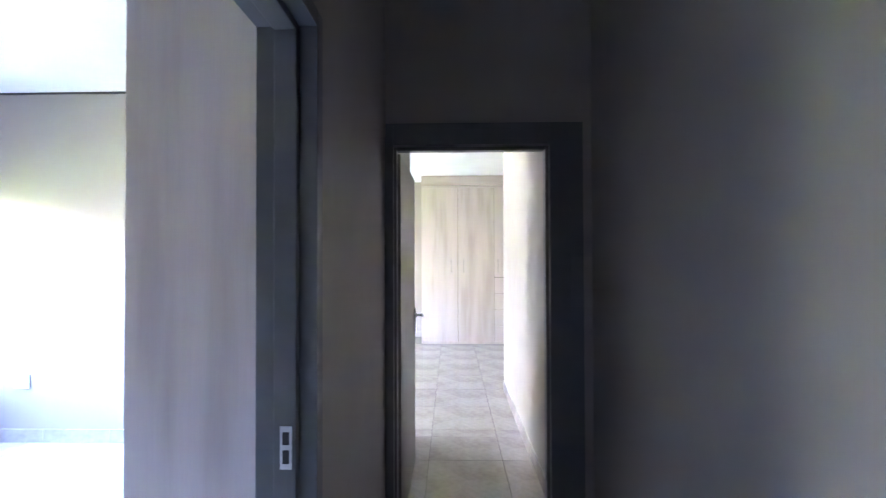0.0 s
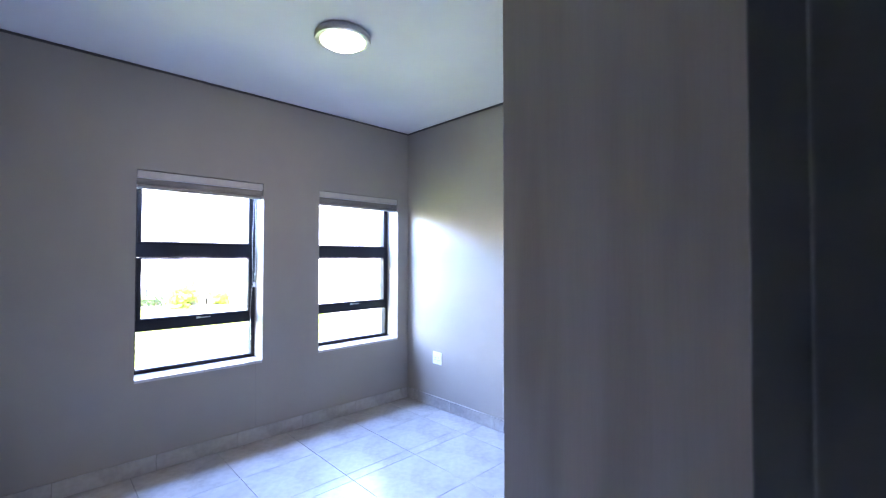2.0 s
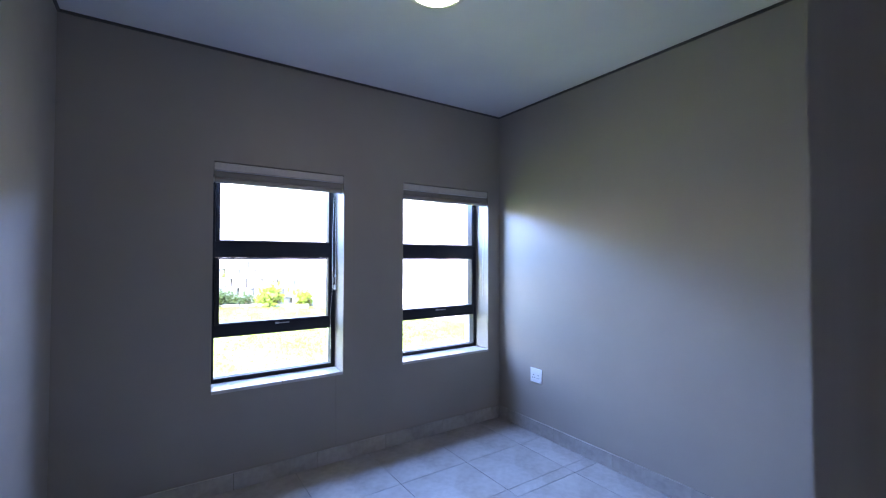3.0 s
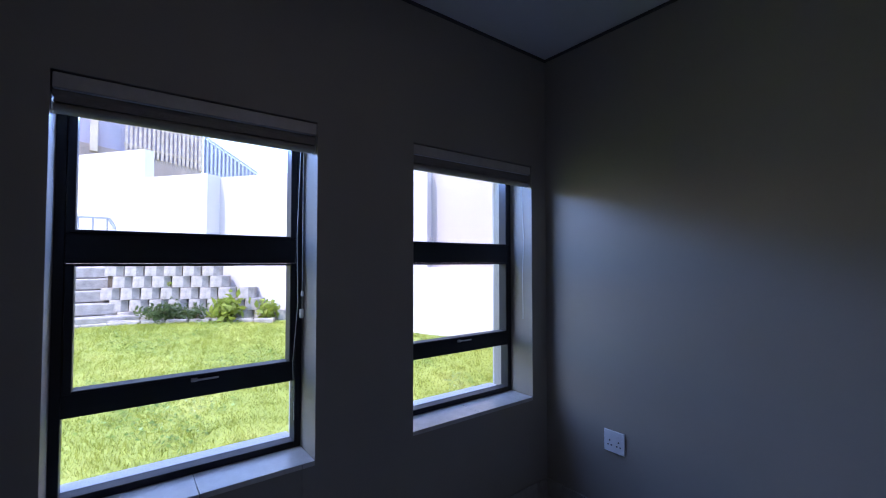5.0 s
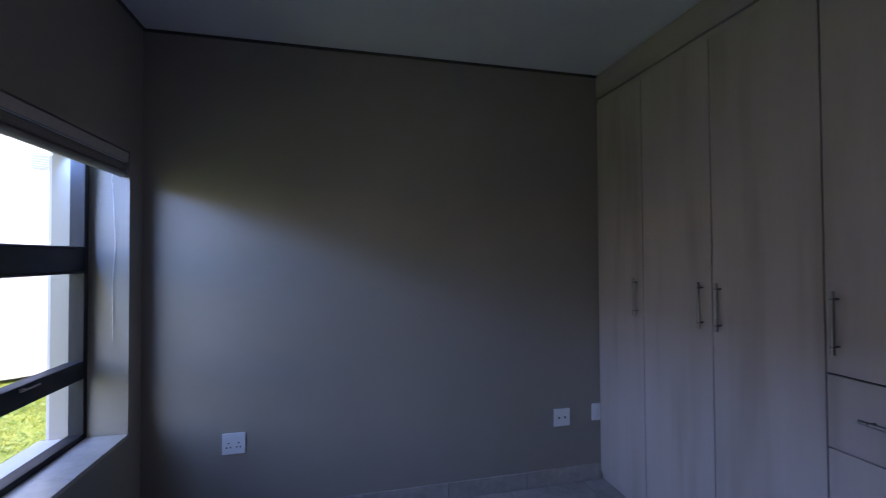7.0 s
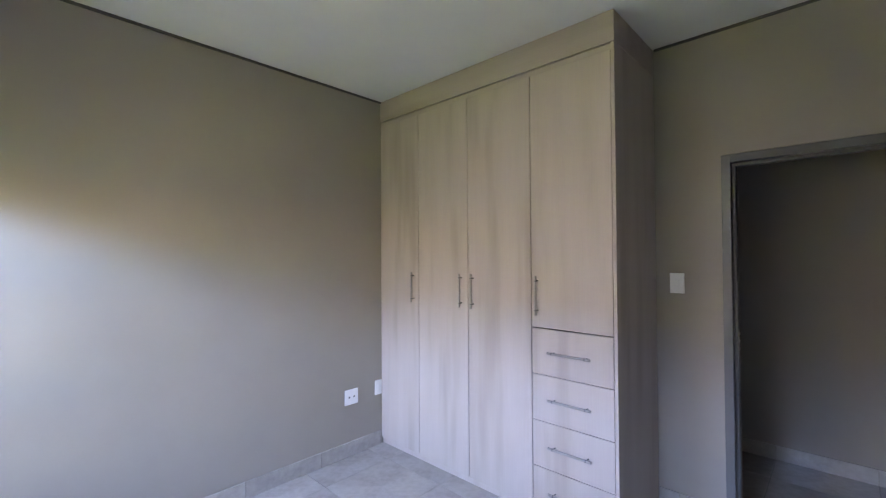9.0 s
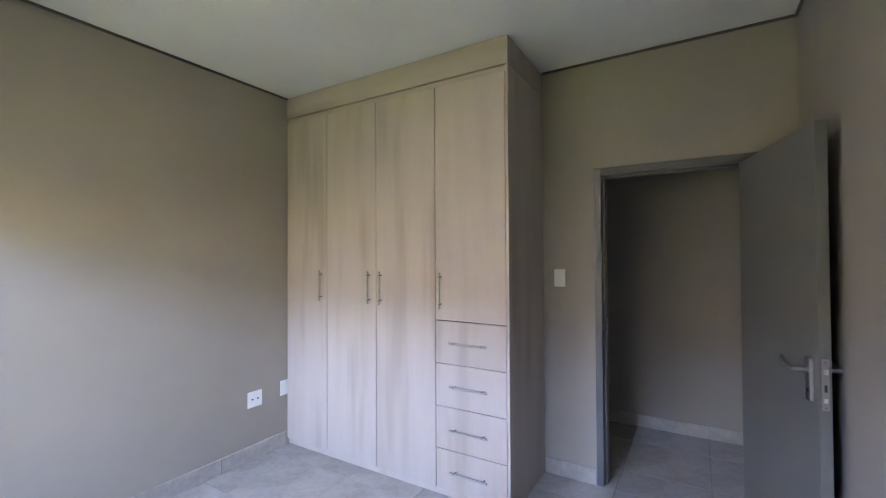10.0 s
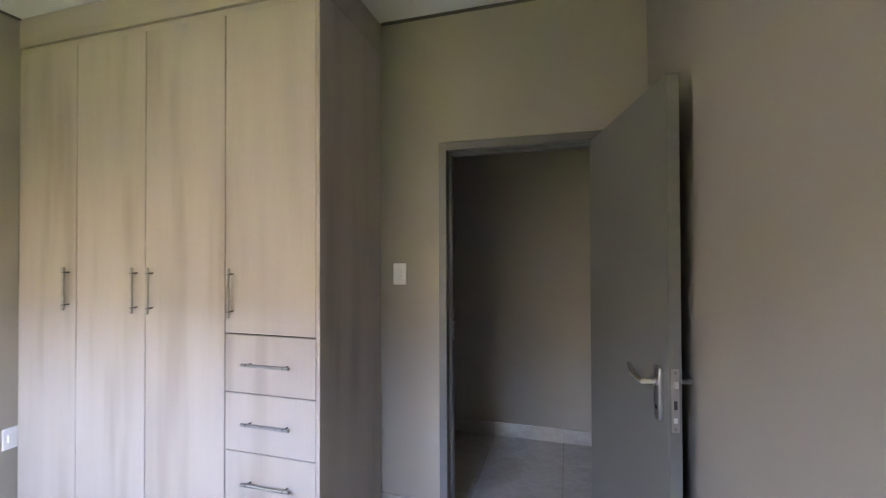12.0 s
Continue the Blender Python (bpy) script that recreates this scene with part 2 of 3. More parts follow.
def wall_x(name, x0, x1, y0, y1, z0, z1, openings, material, label):
    """A wall along y, with openings (ya, yb, za, zb) right through it."""
    bm = bmesh.new()
    at = y0
    for ya, yb, za, zb in sorted(openings):
        add_box(bm, x0, x1, at, ya, z0, z1)
        if za > z0:
            add_box(bm, x0, x1, ya, yb, z0, za)
        if zb < z1:
            add_box(bm, x0, x1, ya, yb, zb, z1)
        at = yb
    add_box(bm, x0, x1, at, y1, z0, z1)
    bmesh.ops.remove_doubles(bm, verts=bm.verts, dist=0.0005)
    return structure(name, bm, material, label, "wall")


def wall_y(name, x0, x1, y0, y1, z0, z1, openings, material, label):
    """A wall along x, with openings (xa, xb, za, zb) right through it."""
    bm = bmesh.new()
    at = x0
    for xa, xb, za, zb in sorted(openings):
        add_box(bm, at, xa, y0, y1, z0, z1)
        if za > z0:
            add_box(bm, xa, xb, y0, y1, z0, za)
        if zb < z1:
            add_box(bm, xa, xb, y0, y1, zb, z1)
        at = xb
    add_box(bm, at, x1, y0, y1, z0, z1)
    bmesh.ops.remove_doubles(bm, verts=bm.verts, dist=0.0005)
    return structure(name, bm, material, label, "wall")


# ---- plan, in metres ----
XW, XO = -3.32, -3.66            # window wall, inner and outer face
YS = 3.735                       # socket wall, bedroom face
XD, XP = 0.108, 0.240             # door wall, bedroom and passage faces
XR = 1.29                        # far side of the passage
YB, YB2 = 0.40, 0.615            # wall behind the door, and its thicker stretch
YE0, YE1 = 2.56, 2.69            # end wall of the passage
XT = -2.35                       # where the thicker stretch ends
H = 2.80
SILL_Z, HEAD_Z = 0.64, 2.085
WIN = [(1.360, 2.214), (2.710, 3.598)]
WIN_FAR = [(4.05, 5.65), (5.85, 7.35)]     # unseen glazed doors of the second bedroom, sized for its light
DOOR_Y = (0.555, 1.455)          # rough opening of the bedroom door
END_X = (0.238, 1.118)           # rough opening at the passage's end
YF = 7.44                        # front of the second bedroom's wardrobe
YF2 = 8.06
XFR = 2.60

openings = [(a, b, SILL_Z - 0.02, HEAD_Z) for a, b in WIN] + [(a, b, 0.04, HEAD_Z) for a, b in WIN_FAR]
wall_x("wall_window", XO, XW, -1.6, YF2 + 0.15, -0.4, H + 0.25, openings, WALL, "greige painted plaster wall with deep window recesses")
# white render outside
wall_x("wall_window_render", XO - 0.012, XO - 0.0005, -1.6, YF2 + 0.15, -0.4, H + 0.25, openings, RENDER_WHITE, "white rendered outside face of the house wall")
wall_y("wall_socket", XW, XP, YS, YS + 0.135, 0, H, [], WALL, "greige painted plaster wall with white sockets")
structure("wall_back", boxes((XW, XT, YB - 0.13, YB2, 0, H), (XT, XD, YB - 0.13, YB, 0, H)), WALL, "greige painted plaster wall behind the open door", "wall")
wall_x("wall_door", XD, XP, -1.6, YS, 0, H, [(*DOOR_Y, 0, 2.085)], WALL, "greige painted plaster wall with a steel door frame")
# its small unseen opening is added to bring daylight into the passage
wall_x("wall_passage", XR, XR + 0.13, -1.6, YE1, 0, H, [(-0.92, -0.68, 1.40, 2.00)], WALL, "greige painted plaster wall along the passage")
wall_y("wall_passage_end", XP, XR, YE0, YE1, 0, H, [(*END_X, 0, 2.09)], WALL, "greige painted plaster wall at the end of the passage")
wall_x("wall_lobby", 1.155, XR + 0.13, YE1, 5.07, 0, H, [], WALL, "pale greige wall inside the second bedroom's entrance")
wall_y("wall_passage_start", XP, XR, -1.73, -1.6, 0, H, [], WALL, "plain greige wall closing the passage")
wall_y("wall_far_room", XW, XFR + 0.13, YF2, YF2 + 0.13, 0, H, [], WALL, "greige wall behind the second bedroom's wardrobe")
wall_x("wall_far_side", XFR, XFR + 0.13, 5.07, YF2, 0, H, [], WALL, "plain greige wall of the second bedroom")
wall_y("wall_far_return", XR + 0.13, XFR + 0.13, 4.94, 5.07, 0, H, [], WALL, "greige return wall of the second bedroom")
structure("ceiling", boxes((XO, XFR + 0.13, -1.73, YF2 + 0.13, H, H + 0.12)), CEIL, "smooth white plasterboard ceiling", "ceiling")
structure("roof_slab", boxes((XO - 0.15, XFR + 0.5, -2.1, YF2 + 0.5, H + 0.25, H + 0.45)), RENDER_WHITE, "plain flat roof slab with a small overhang", "roof")

# dark strip coloured as the shaded gap where walls meet the ceiling
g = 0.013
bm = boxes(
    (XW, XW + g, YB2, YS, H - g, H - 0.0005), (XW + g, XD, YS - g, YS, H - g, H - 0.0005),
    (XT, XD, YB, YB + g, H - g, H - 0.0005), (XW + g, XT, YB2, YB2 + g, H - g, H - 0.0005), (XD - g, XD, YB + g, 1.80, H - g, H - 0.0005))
structure("trim_shadowline", bm, SHADOWGAP, "thin dark strip coloured as the shaded gap under the ceiling", "trim")

# ---- floor ----
floor = structure("floor", boxes((XO, XFR + 0.13, -1.73, YF2 + 0.13, -0.15, -0.006)), GROUT, "pale greige porcelain floor tiles with thin grout lines", "floor")
P = 0.533
TX0, TY0 = -2.255, 2.413


def tile_mesh(w, d):
    bm = bmesh.new()
    add_box(bm, -w / 2, w / 2, -d / 2, d / 2, -0.008, 0.0)
    top = [e for e in bm.edges if all(v.co.z > -0.001 for v in e.verts)]
    bmesh.ops.bevel(bm, geom=top, offset=0.0015, segments=1, affect="EDGES")
    return mesh_of("tile", bm, TILE)


def lay_tiles(x0, x1, y0, y1):
    i0, i1 = math.floor((x0 - TX0) / P), math.ceil((x1 - TX0) / P)
    j0, j1 = math.floor((y0 - TY0) / P), math.ceil((y1 - TY0) / P)
    made = {}
    for i in range(i0, i1):
        for j in range(j0, j1):
            a, b = max(TX0 + i * P, x0), min(TX0 + (i + 1) * P, x1)
            c, d = max(TY0 + j * P, y0), min(TY0 + (j + 1) * P, y1)
            if b - a < 0.02 or d - c < 0.02:
                continue
            w, l = round(b - a - 0.0026, 4), round(d - c - 0.0026, 4)
            if (w, l) not in made:
                made[w, l] = tile_mesh(w, l)
            t = new("tile", made[w, l])
            t.location = ((a + b) / 2, (c + d) / 2, 0)
            t.parent = floor


# ---- skirting of tile strips ----
skirting = structure("baseboard", boxes((XW, XW + 0.002, YB2, YS, 0.0, 0.1)), GROUT, "pale tile skirting along the walls", "skirting")
SKIRT_MESH = {}


def skirt(ax, a, b, at, side, offset=0.0):
    """A run of skirting tiles along 'x' or 'y' from a to b on the wall face at, standing out towards side."""
    s = a
    while s < b - 0.01:
        e = min(b, s + P - (offset if s == a else 0))
        ln = round(e - s - 0.002, 4)
        key = (ax, ln)
        if key not in SKIRT_MESH:
            sz = (ln, 0.010) if ax == "x" else (0.010, ln)
            bmm = bmesh.new()
            add_box(bmm, -sz[0] / 2, sz[0] / 2, -sz[1] / 2, sz[1] / 2, 0.0015, 0.108, bev=0.0012)
            SKIRT_MESH[key] = mesh_of("skirting_tile", bmm, SKIRT)
        o = new("skirting_tile", SKIRT_MESH[key])
        o.location = ((s + e) / 2, at + side * 0.0055, 0) if ax == "x" else (at + side * 0.0055, (s + e) / 2, 0)
        o.parent = skirting
        s = e


# ---- windows ----
FX0, FX1 = -3.565, -3.500        # aluminium frame, outer and inner face


def window(n, ya, yb, SILL_Z):
    w = structure(f"window_{n}", boxes((FX0, FX1, ya, ya + 0.030, SILL_Z, HEAD_Z), (FX0, FX1, yb - 0.030, yb, SILL_Z, HEAD_Z),
                  (FX0, FX1, ya + 0.030, yb - 0.030, SILL_Z, SILL_Z + 0.03), (FX0, FX1, ya + 0.030, yb - 0.030, HEAD_Z - 0.02, HEAD_Z), bev=0.002),
                  ALU, "charcoal aluminium window with three stacked panes", "window")
    part("transom", boxes((FX0 + 0.005, FX1 - 0.003, ya + 0.030, yb - 0.030, 0.941, 1.024), bev=0.002), ALU, w)
    part("transom", boxes((FX0 + 0.005, FX1 - 0.003, ya + 0.030, yb - 0.030, 1.475, 1.584), bev=0.002), ALU, w)
    for za, zb in ((1.0245, 1.4745), (1.5845, HEAD_Z - 0.0205)):
        y0, y1 = ya + 0.032, yb - 0.032
        s = 0.026
        sash = part("sash", boxes((FX0 + 0.012, FX1 + 0.012, y0, y0 + s, za, zb), (FX0 + 0.012, FX1 + 0.012, y1 - s, y1, za, zb),
                    (FX0 + 0.012, FX1 + 0.012, y0 + s, y1 - s, za, za + 0.010), (FX0 + 0.012, FX1 + 0.012, y0 + s, y1 - s, zb - 0.010, zb), bev=0.003), ALU, w)
        pane = part("pane", boxes((-3.540, -3.534, y0 + s - 0.004, y1 - s + 0.004, za + 0.006, zb - 0.006)), GLASS, sash)
        pane.visible_shadow = False
    pane = part("pane", boxes((-3.540, -3.534, ya + 0.026, yb - 0.026, SILL_Z + 0.026, 0.947)), GLASS, w)
    pane.visible_shadow = False
    ym = (ya + yb) / 2
    bm = bmesh.new()
    add_box(bm, FX1 - 0.004, FX1 + 0.008, ym - 0.012, ym + 0.012, 1.004, 1.018, bev=0.002)
    add_box(bm, FX1 + 0.008, FX1 + 0.016, ym - 0.010, ym + 0.085, 1.008, 1.015, bev=0.002)
    part("catch", bm, CHROME, w, "small metal window catch")
    # sloping inner sill of two tiles
    for a, b in ((ya + 0.001, ym - 0.001), (ym + 0.001, yb - 0.001)):
        bm = boxes((FX1, XW + 0.004, a, b, SILL_Z - 0.019, SILL_Z + 0.002), bev=0.0015)
        part("sill_tile", bm, SILL, w, "pale tile window sill")
    part("outer_sill", boxes((XO - 0.04, FX0, ya + 0.001, yb - 0.001, SILL_Z - 0.019, SILL_Z + 0.006), bev=0.004), RENDER_WHITE, w)
    return w


for n, (a, b) in enumerate(WIN + WIN_FAR):
    window(n + 1, a, b, SILL_Z if n < 2 else 0.06)


def blind(ya, yb):
    """A venetian blind drawn right up under the window head."""
    t = thing("venetian_blind", "taupe venetian blind drawn up under the window head", "blind", "blinds in the bedroom windows", (XW - 0.04, (ya + yb) / 2, 2.03))
    off = Vector(t.location)

    def p(name, bm, mat, label="", smooth=False, parent=None):
        bmesh.ops.translate(bm, verts=bm.verts, vec=-off)
        return part(name, bm, mat, parent or t, label, smooth)
    p("valance", boxes((XW - 0.014, XW - 0.004, ya + 0.004, yb - 0.004, 2.030, 2.079), bev=0.003), BLIND_PALE, "glossy pale beige valance board")
    p("headrail", boxes((XW - 0.070, XW - 0.024, ya + 0.002, yb - 0.002, 2.013, 2.0845), bev=0.002), BLIND)
    # white strip stands for the bright slit of daylight below the valance
    p("valance_lip", boxes((XW - 0.0235, XW - 0.0145, ya + 0.006, yb - 0.006, 2.0285, 2.0345), bev=0.002), PLASTIC, "thin white strip standing for daylight under the valance")
    for i in range(6):
        z = 1.988 + i * 0.0038 + random.uniform(-0.0005, 0.0005)
        dx = random.uniform(-0.002, 0.002)
        p("slat", boxes((XW - 0.062 + dx, XW - 0.014 + dx, ya + 0.008, yb - 0.008, z, z + 0.0026)), BLIND)
    bm = bmesh.new()
    add_rod(bm, (XW - 0.036, ya + 0.008, 1.971), (XW - 0.036, yb - 0.008, 1.971), 0.0165, 20)
    bmesh.ops.scale(bm, vec=(1.5, 1, 1), space=Matrix.Translation((-XW + 0.036, 0, 0)), verts=bm.verts)
    p("bottom_rail", bm, BLIND, "rounded bottom rail", True)
    for y in (ya + 0.004, yb - 0.008):
        p("end_cap", boxes((XW - 0.060, XW - 0.012, y, y + 0.004, 1.956, 1.986), bev=0.001), BLIND_PALE)
    return t, p


t, p = blind(*WIN[0])
yb = WIN[0][1]
bm = bmesh.new()
pts = [(XW - 0.085, yb - 0.045, 1.965), (XW - 0.09, yb - 0.055, 1.60), (XW - 0.088, yb - 0.050, 1.30), (XW - 0.085, yb - 0.070, 1.05), (XW - 0.088, yb - 0.062, 0.80)]
for a, b in zip(pts, pts[1:]):
    add_rod(bm, a, b, 0.0016, 6)
p("pull_cord", bm, CORD, "thin white pull cord")
p("cord_stop", boxes((XW - 0.094, XW - 0.078, yb - 0.036, yb - 0.026, 1.33, 1.352), bev=0.004), PLASTIC)
bm = boxes((XW - 0.094, XW - 0.078, yb - 0.042, yb - 0.026, 1.235, 1.275), bev=0.004)
p("cord_tassel", bm, PLASTIC, "white plastic cord connector")
p("cord_tail", boxes((XW - 0.087, XW - 0.085, yb - 0.033, yb - 0.031, 1.275, 1.965)), CORD)
bm = bmesh.new()
add_rod(bm, (XW + 0.004, yb - 0.055, 0.64), (XW + 0.003, yb - 0.050, 0.12), 0.0016, 6)
p("cord_end", bm, BLIND)
t, p = blind(*WIN[1])
yb = WIN[1][1]
bm = bmesh.new()
pts = [(XW - 0.075, yb - 0.012, 1.965), (XW - 0.06, yb - 0.008, 1.62), (XW - 0.072, yb - 0.007, 1.40), (XW - 0.066, yb - 0.010, 1.12)]
for a, b in zip(pts, pts[1:]):
    add_rod(bm, a, b, 0.0014, 6)
p("pull_cord", bm, CORD, "thin white pull cord")

# ---- ceiling light ----
lx, ly = -2.0, 2.17
lampo = thing("ceiling_light", "lit round ceiling light with an opal glass dome and metal rim", "ceiling light", "", (lx, ly, H))
bm = bmesh.new()
add_lathe(bm, [(0.150, 0.0), (0.160, -0.012), (0.163, -0.030), (0.157, -0.042), (0.143, -0.046), (0.128, -0.044), (0.128, 0.0)], 56)
part("rim", bm, CHROME, lampo, "brushed metal rim", True)
bm = bmesh.new()
add_lathe(bm, [(0.128, -0.030), (0.127, -0.042), (0.110, -0.056), (0.080, -0.066), (0.045, -0.071), (0.008, -0.073)], 56)
part("diffuser", bm, OPAL, lampo, "glowing opal glass dome", True)


# ---- bar handles ----
def bar_handle(parent, a, b, out):
    """A round bar on two posts between the ends a and b, standing out by the vector out."""
    a, b, out = Vector(a), Vector(b), Vector(out)
    d = (b - a).normalized()
    bm = bmesh.new()
    add_rod(bm, a + out, b + out, 0.0075, 12)
    h = part("handle", bm, HANDLE, parent, "brushed steel bar handle", True)
    for p0 in (a + d * 0.028, b - d * 0.028):
        bm = bmesh.new()
        add_rod(bm, p0, p0 + out * 0.9, 0.0042, 10)
        add_rod(bm, p0 + out - d * 0.0035, p0 + out + d * 0.0035, 0.0079, 12)
        part("post", bm, DARKMETAL, h, "dark steel post", True)
    return h


def fitted_wardrobe(name_label, length, splits, hs, z_top=2.592):
    """A built-in wardrobe along its local x from 0 to length, front at local y = 0, depth towards +y. Doors first, the last bay has drawers."""
    w = thing("wardrobe", name_label, "wardrobe")
    depth = 0.606
    part("end_panel", boxes((length - 0.018, length, -0.020, depth, 0.0, 2.630), bev=0.001), WOOD, w, "oak laminate end panel")
    part("end_panel", boxes((0.0, 0.016, 0.0, depth, 0.0, 2.618)), WOOD, w)
    part("back_panel", boxes((0.017, length - 0.019, depth - 0.02, depth, 0.05, 2.6)), BACKING, w)
    part("top_panel", boxes((0.017, length - 0.019, 0.003, depth - 0.021, 2.600, 2.617)), WOOD, w)
    part("bulkhead", boxes((0.0, length, -0.020, depth, 2.634, H - 0.002), bev=0.001), WOOD_ALONG, w, "oak laminate panel closing the gap to the ceiling")
    part("top_rail", boxes((0.0, length - 0.019, -0.010, 0.0025, 2.596, 2.628), bev=0.001), WOOD_ALONG, w, "narrow oak laminate rail above the doors")
    part("plinth", boxes((0.017, length - 0.019, 0.004, 0.020, 0.0, 0.045)), WOOD, w, "low oak laminate plinth")
    for s in splits[1:-1]:
        part("divider", boxes((s - 0.009, s + 0.009, 0.004, depth - 0.022, 0.05, 2.598)), BACKING, w)
    n = len(splits) - 1
    for i in range(n):
        a, b = splits[i] + 0.0026, splits[i + 1] - 0.0026
        z0 = 0.050 if i < n - 1 else 1.106
        d = part("door", boxes((a, b, -0.018, 0.001, z0, z_top), bev=0.0012), WOOD, w, "flat oak laminate door")
        hx = hs[i]
        bar_handle(d, (hx, -0.018, 1.178), (hx, -0.018, 1.405), (0, -0.030, 0))
    a, b = splits[-2] + 0.0026, splits[-1] - 0.0026
    levels = [0.050, 0.300, 0.566, 0.834, 1.102]
    for z0, z1 in zip(levels, levels[1:]):
        d = part("drawer", boxes((a, b, -0.018, 0.001, z0 + 0.0026, z1 - 0.0026), bev=0.0012), WOOD, w, "oak laminate drawer front")
        zc = (z0 + z1) / 2 + 0.002
        m = (a + b) / 2
        bar_handle(d, (m - 0.125, -0.018, zc), (m + 0.125, -0.018, zc), (0, -0.030, 0))
    return w


# bedroom wardrobe: local x runs from the socket wall towards the door
L1 = YS - 1.808
w1 = fitted_wardrobe("fitted wardrobe of pale oak laminate with four doors and drawers", L1,
                     [0.004, YS - 3.280, YS - 2.800, YS - 2.312, L1 - 0.019], [YS - 3.332, YS - 2.855, YS - 2.752, YS - 2.268])
w1.matrix_world = pose(-0.502, YS, 0, 0, 0, -90)
w2 = fitted_wardrobe("fitted wardrobe of pale oak laminate in the second bedroom", 1.83,
                     [0.004, 0.605, 1.210, 1.811], [0.50, 0.70, 1.27])
w2.matrix_world = pose(0.085, YF, 0, 0, 0, 0)


# ---- doors and frames ----
def steel_frame(name, y0, y1, xa, xb, room_side, top, label):
    """A pressed-steel door frame across local y, wall faces at local x = xa and xb. The leaf's rebate is on the xa side."""
    proud = 0.014

    def ring(x0, x1, grow, inner):
        return [(x0, x1, y0 - grow, y0 + inner, 0, top + grow), (x0, x1, y1 - inner, y1 + grow, 0, top + grow), (x0, x1, y0 + inner, y1 - inner, top - inner, top + grow)]
    f = structure(name, boxes(*ring(xa - 0.003, xa + 0.046, 0.004, 0.040), bev=0.002), FRAME_PAINT, label, "door frame")
    part("stop", boxes(*ring(xa + 0.0465, xb - 0.030, -0.002, 0.056), bev=0.003), FRAME_PAINT, f)
    part("passage_face", boxes(*ring(xb - 0.0295, xb + proud, 0.004, 0.040), bev=0.002), FRAME_PAINT, f)
    return f


fr1 = steel_frame("door_frame_1", DOOR_Y[0] - 0.0, DOOR_Y[1], XD, XP, 1, 2.078, "dark grey painted pressed-steel door frame")
bm = boxes((0.172, 0.200, 1.3965, 1.3988, 0.985, 1.085), bev=0.0005)
part("strike_plate", bm, CHROME, fr1, "steel strike plate")
part("strike_hole", boxes((0.178, 0.194, 1.3958, 1.3964, 0.998, 1.03)), SLOT, fr1)
part("strike_hole", boxes((0.178, 0.194, 1.3958, 1.3964, 1.042, 1.072)), SLOT, fr1)


def end_moulding(parent, name, grow_l, grow_r, grow_t, depth):
    """A ring of the stepped steel moulding round the passage-end opening, standing out from the wall towards the passage."""
    x0, x1, z1 = END_X[0] + 0.046, END_X[1] - 0.046, 2.043
    y0, y1 = YE0 - depth, YE0 - 0.0005
    bm = boxes((x0 - grow_l, x0, y0, y1, 0, z1 + grow_t), (x1, x1 + grow_r, y0, y1, 0, z1 + grow_t), (x0, x1, y0, y1, z1, z1 + grow_t), bev=0.002)
    return part(name, bm, FRAME_PAINT, parent)


def lever_set(parent, sx, y):
    """Lever handle on a long plate; local y = y is the leaf face, the lever points to -x, away from the free edge at sx."""
    s = 1 if y > 0 else -1
    plate = part("handle_plate", boxes((sx - 0.020, sx + 0.020, min(y, y + s * 0.014), max(y, y + s * 0.014), 0.935, 1.105), bev=0.005), CHROME, parent, "brushed steel handle plate")
    bm = bmesh.new()
    add_rod(bm, (sx, y + s * 0.014, 1.056), (sx, y + s * 0.020, 1.056), 0.013, 18)
    add_rod(bm, (sx, y + s * 0.018, 1.056), (sx, y + s * 0.060, 1.056), 0.008, 14)
    pts = [(sx, y + s * 0.058, 1.056), (sx - 0.03, y + s * 0.061, 1.058), (sx - 0.075, y + s * 0.062, 1.066), (sx - 0.112, y + s * 0.058, 1.080)]
    for p0, p1 in zip(pts, pts[1:]):
        add_rod(bm, p0, p1, 0.0082, 14)
    for p0 in pts:
        bmesh.ops.create_uvsphere(bm, u_segments=12, v_segments=8, radius=0.0082, matrix=Matrix.Translation(p0))
    part("lever", bm, CHROME, plate, "curved steel lever", True)
    bm = bmesh.new()
    add_rod(bm, (sx, y + s * 0.0138, 0.975), (sx, y + s * 0.0148, 0.975), 0.008, 14)
    part("keyhole", bm, SLOT, plate)


def door_leaf(name, width, label):
    """Flush leaf: hinge line at local origin, running along +x, thickness from y = -0.02 to 0.02."""
    d = structure(name, boxes((0.003, width, -0.020, 0.020, 0.010, 2.028), bev=0.0015), LEAF_PAINT, label, "door")
    lever_set(d, width - 0.055, 0.020)
    lever_set(d, width - 0.055, -0.020)
    part("lock_plate", boxes((width, width + 0.0015, -0.012, 0.012, 0.915, 1.110), bev=0.0004), LOCKSTEEL, d, "dull steel lock faceplate")
    for z in (0.925, 1.098):
        bm = bmesh.new()
        add_rod(bm, (width + 0.0010, 0, z), (width + 0.0022, 0, z), 0.0045, 12)
        part("screw", bm, DARKMETAL, d, "", True)
    part("deadbolt", boxes((width + 0.0015, width + 0.003, -0.006, 0.006, 0.944, 0.960), bev=0.0005), CHROME, d)
    part("latch", boxes((width + 0.0015, width + 0.011, -0.007, 0.006, 1.052, 1.072), bev=0.002), CHROME, d)
    part("keyslot", boxes((width + 0.0016, width + 0.0024, -0.005, 0.005, 0.985, 1.012)), SLOT, d)
    for z in (0.22, 1.02, 1.80):
        bm = bmesh.new()
        add_rod(bm, (-0.004, 0.024, z - 0.05), (-0.004, 0.024, z + 0.05), 0.006, 12)
        part("hinge", bm, CHROME, d, "steel butt hinge", True)
    return d


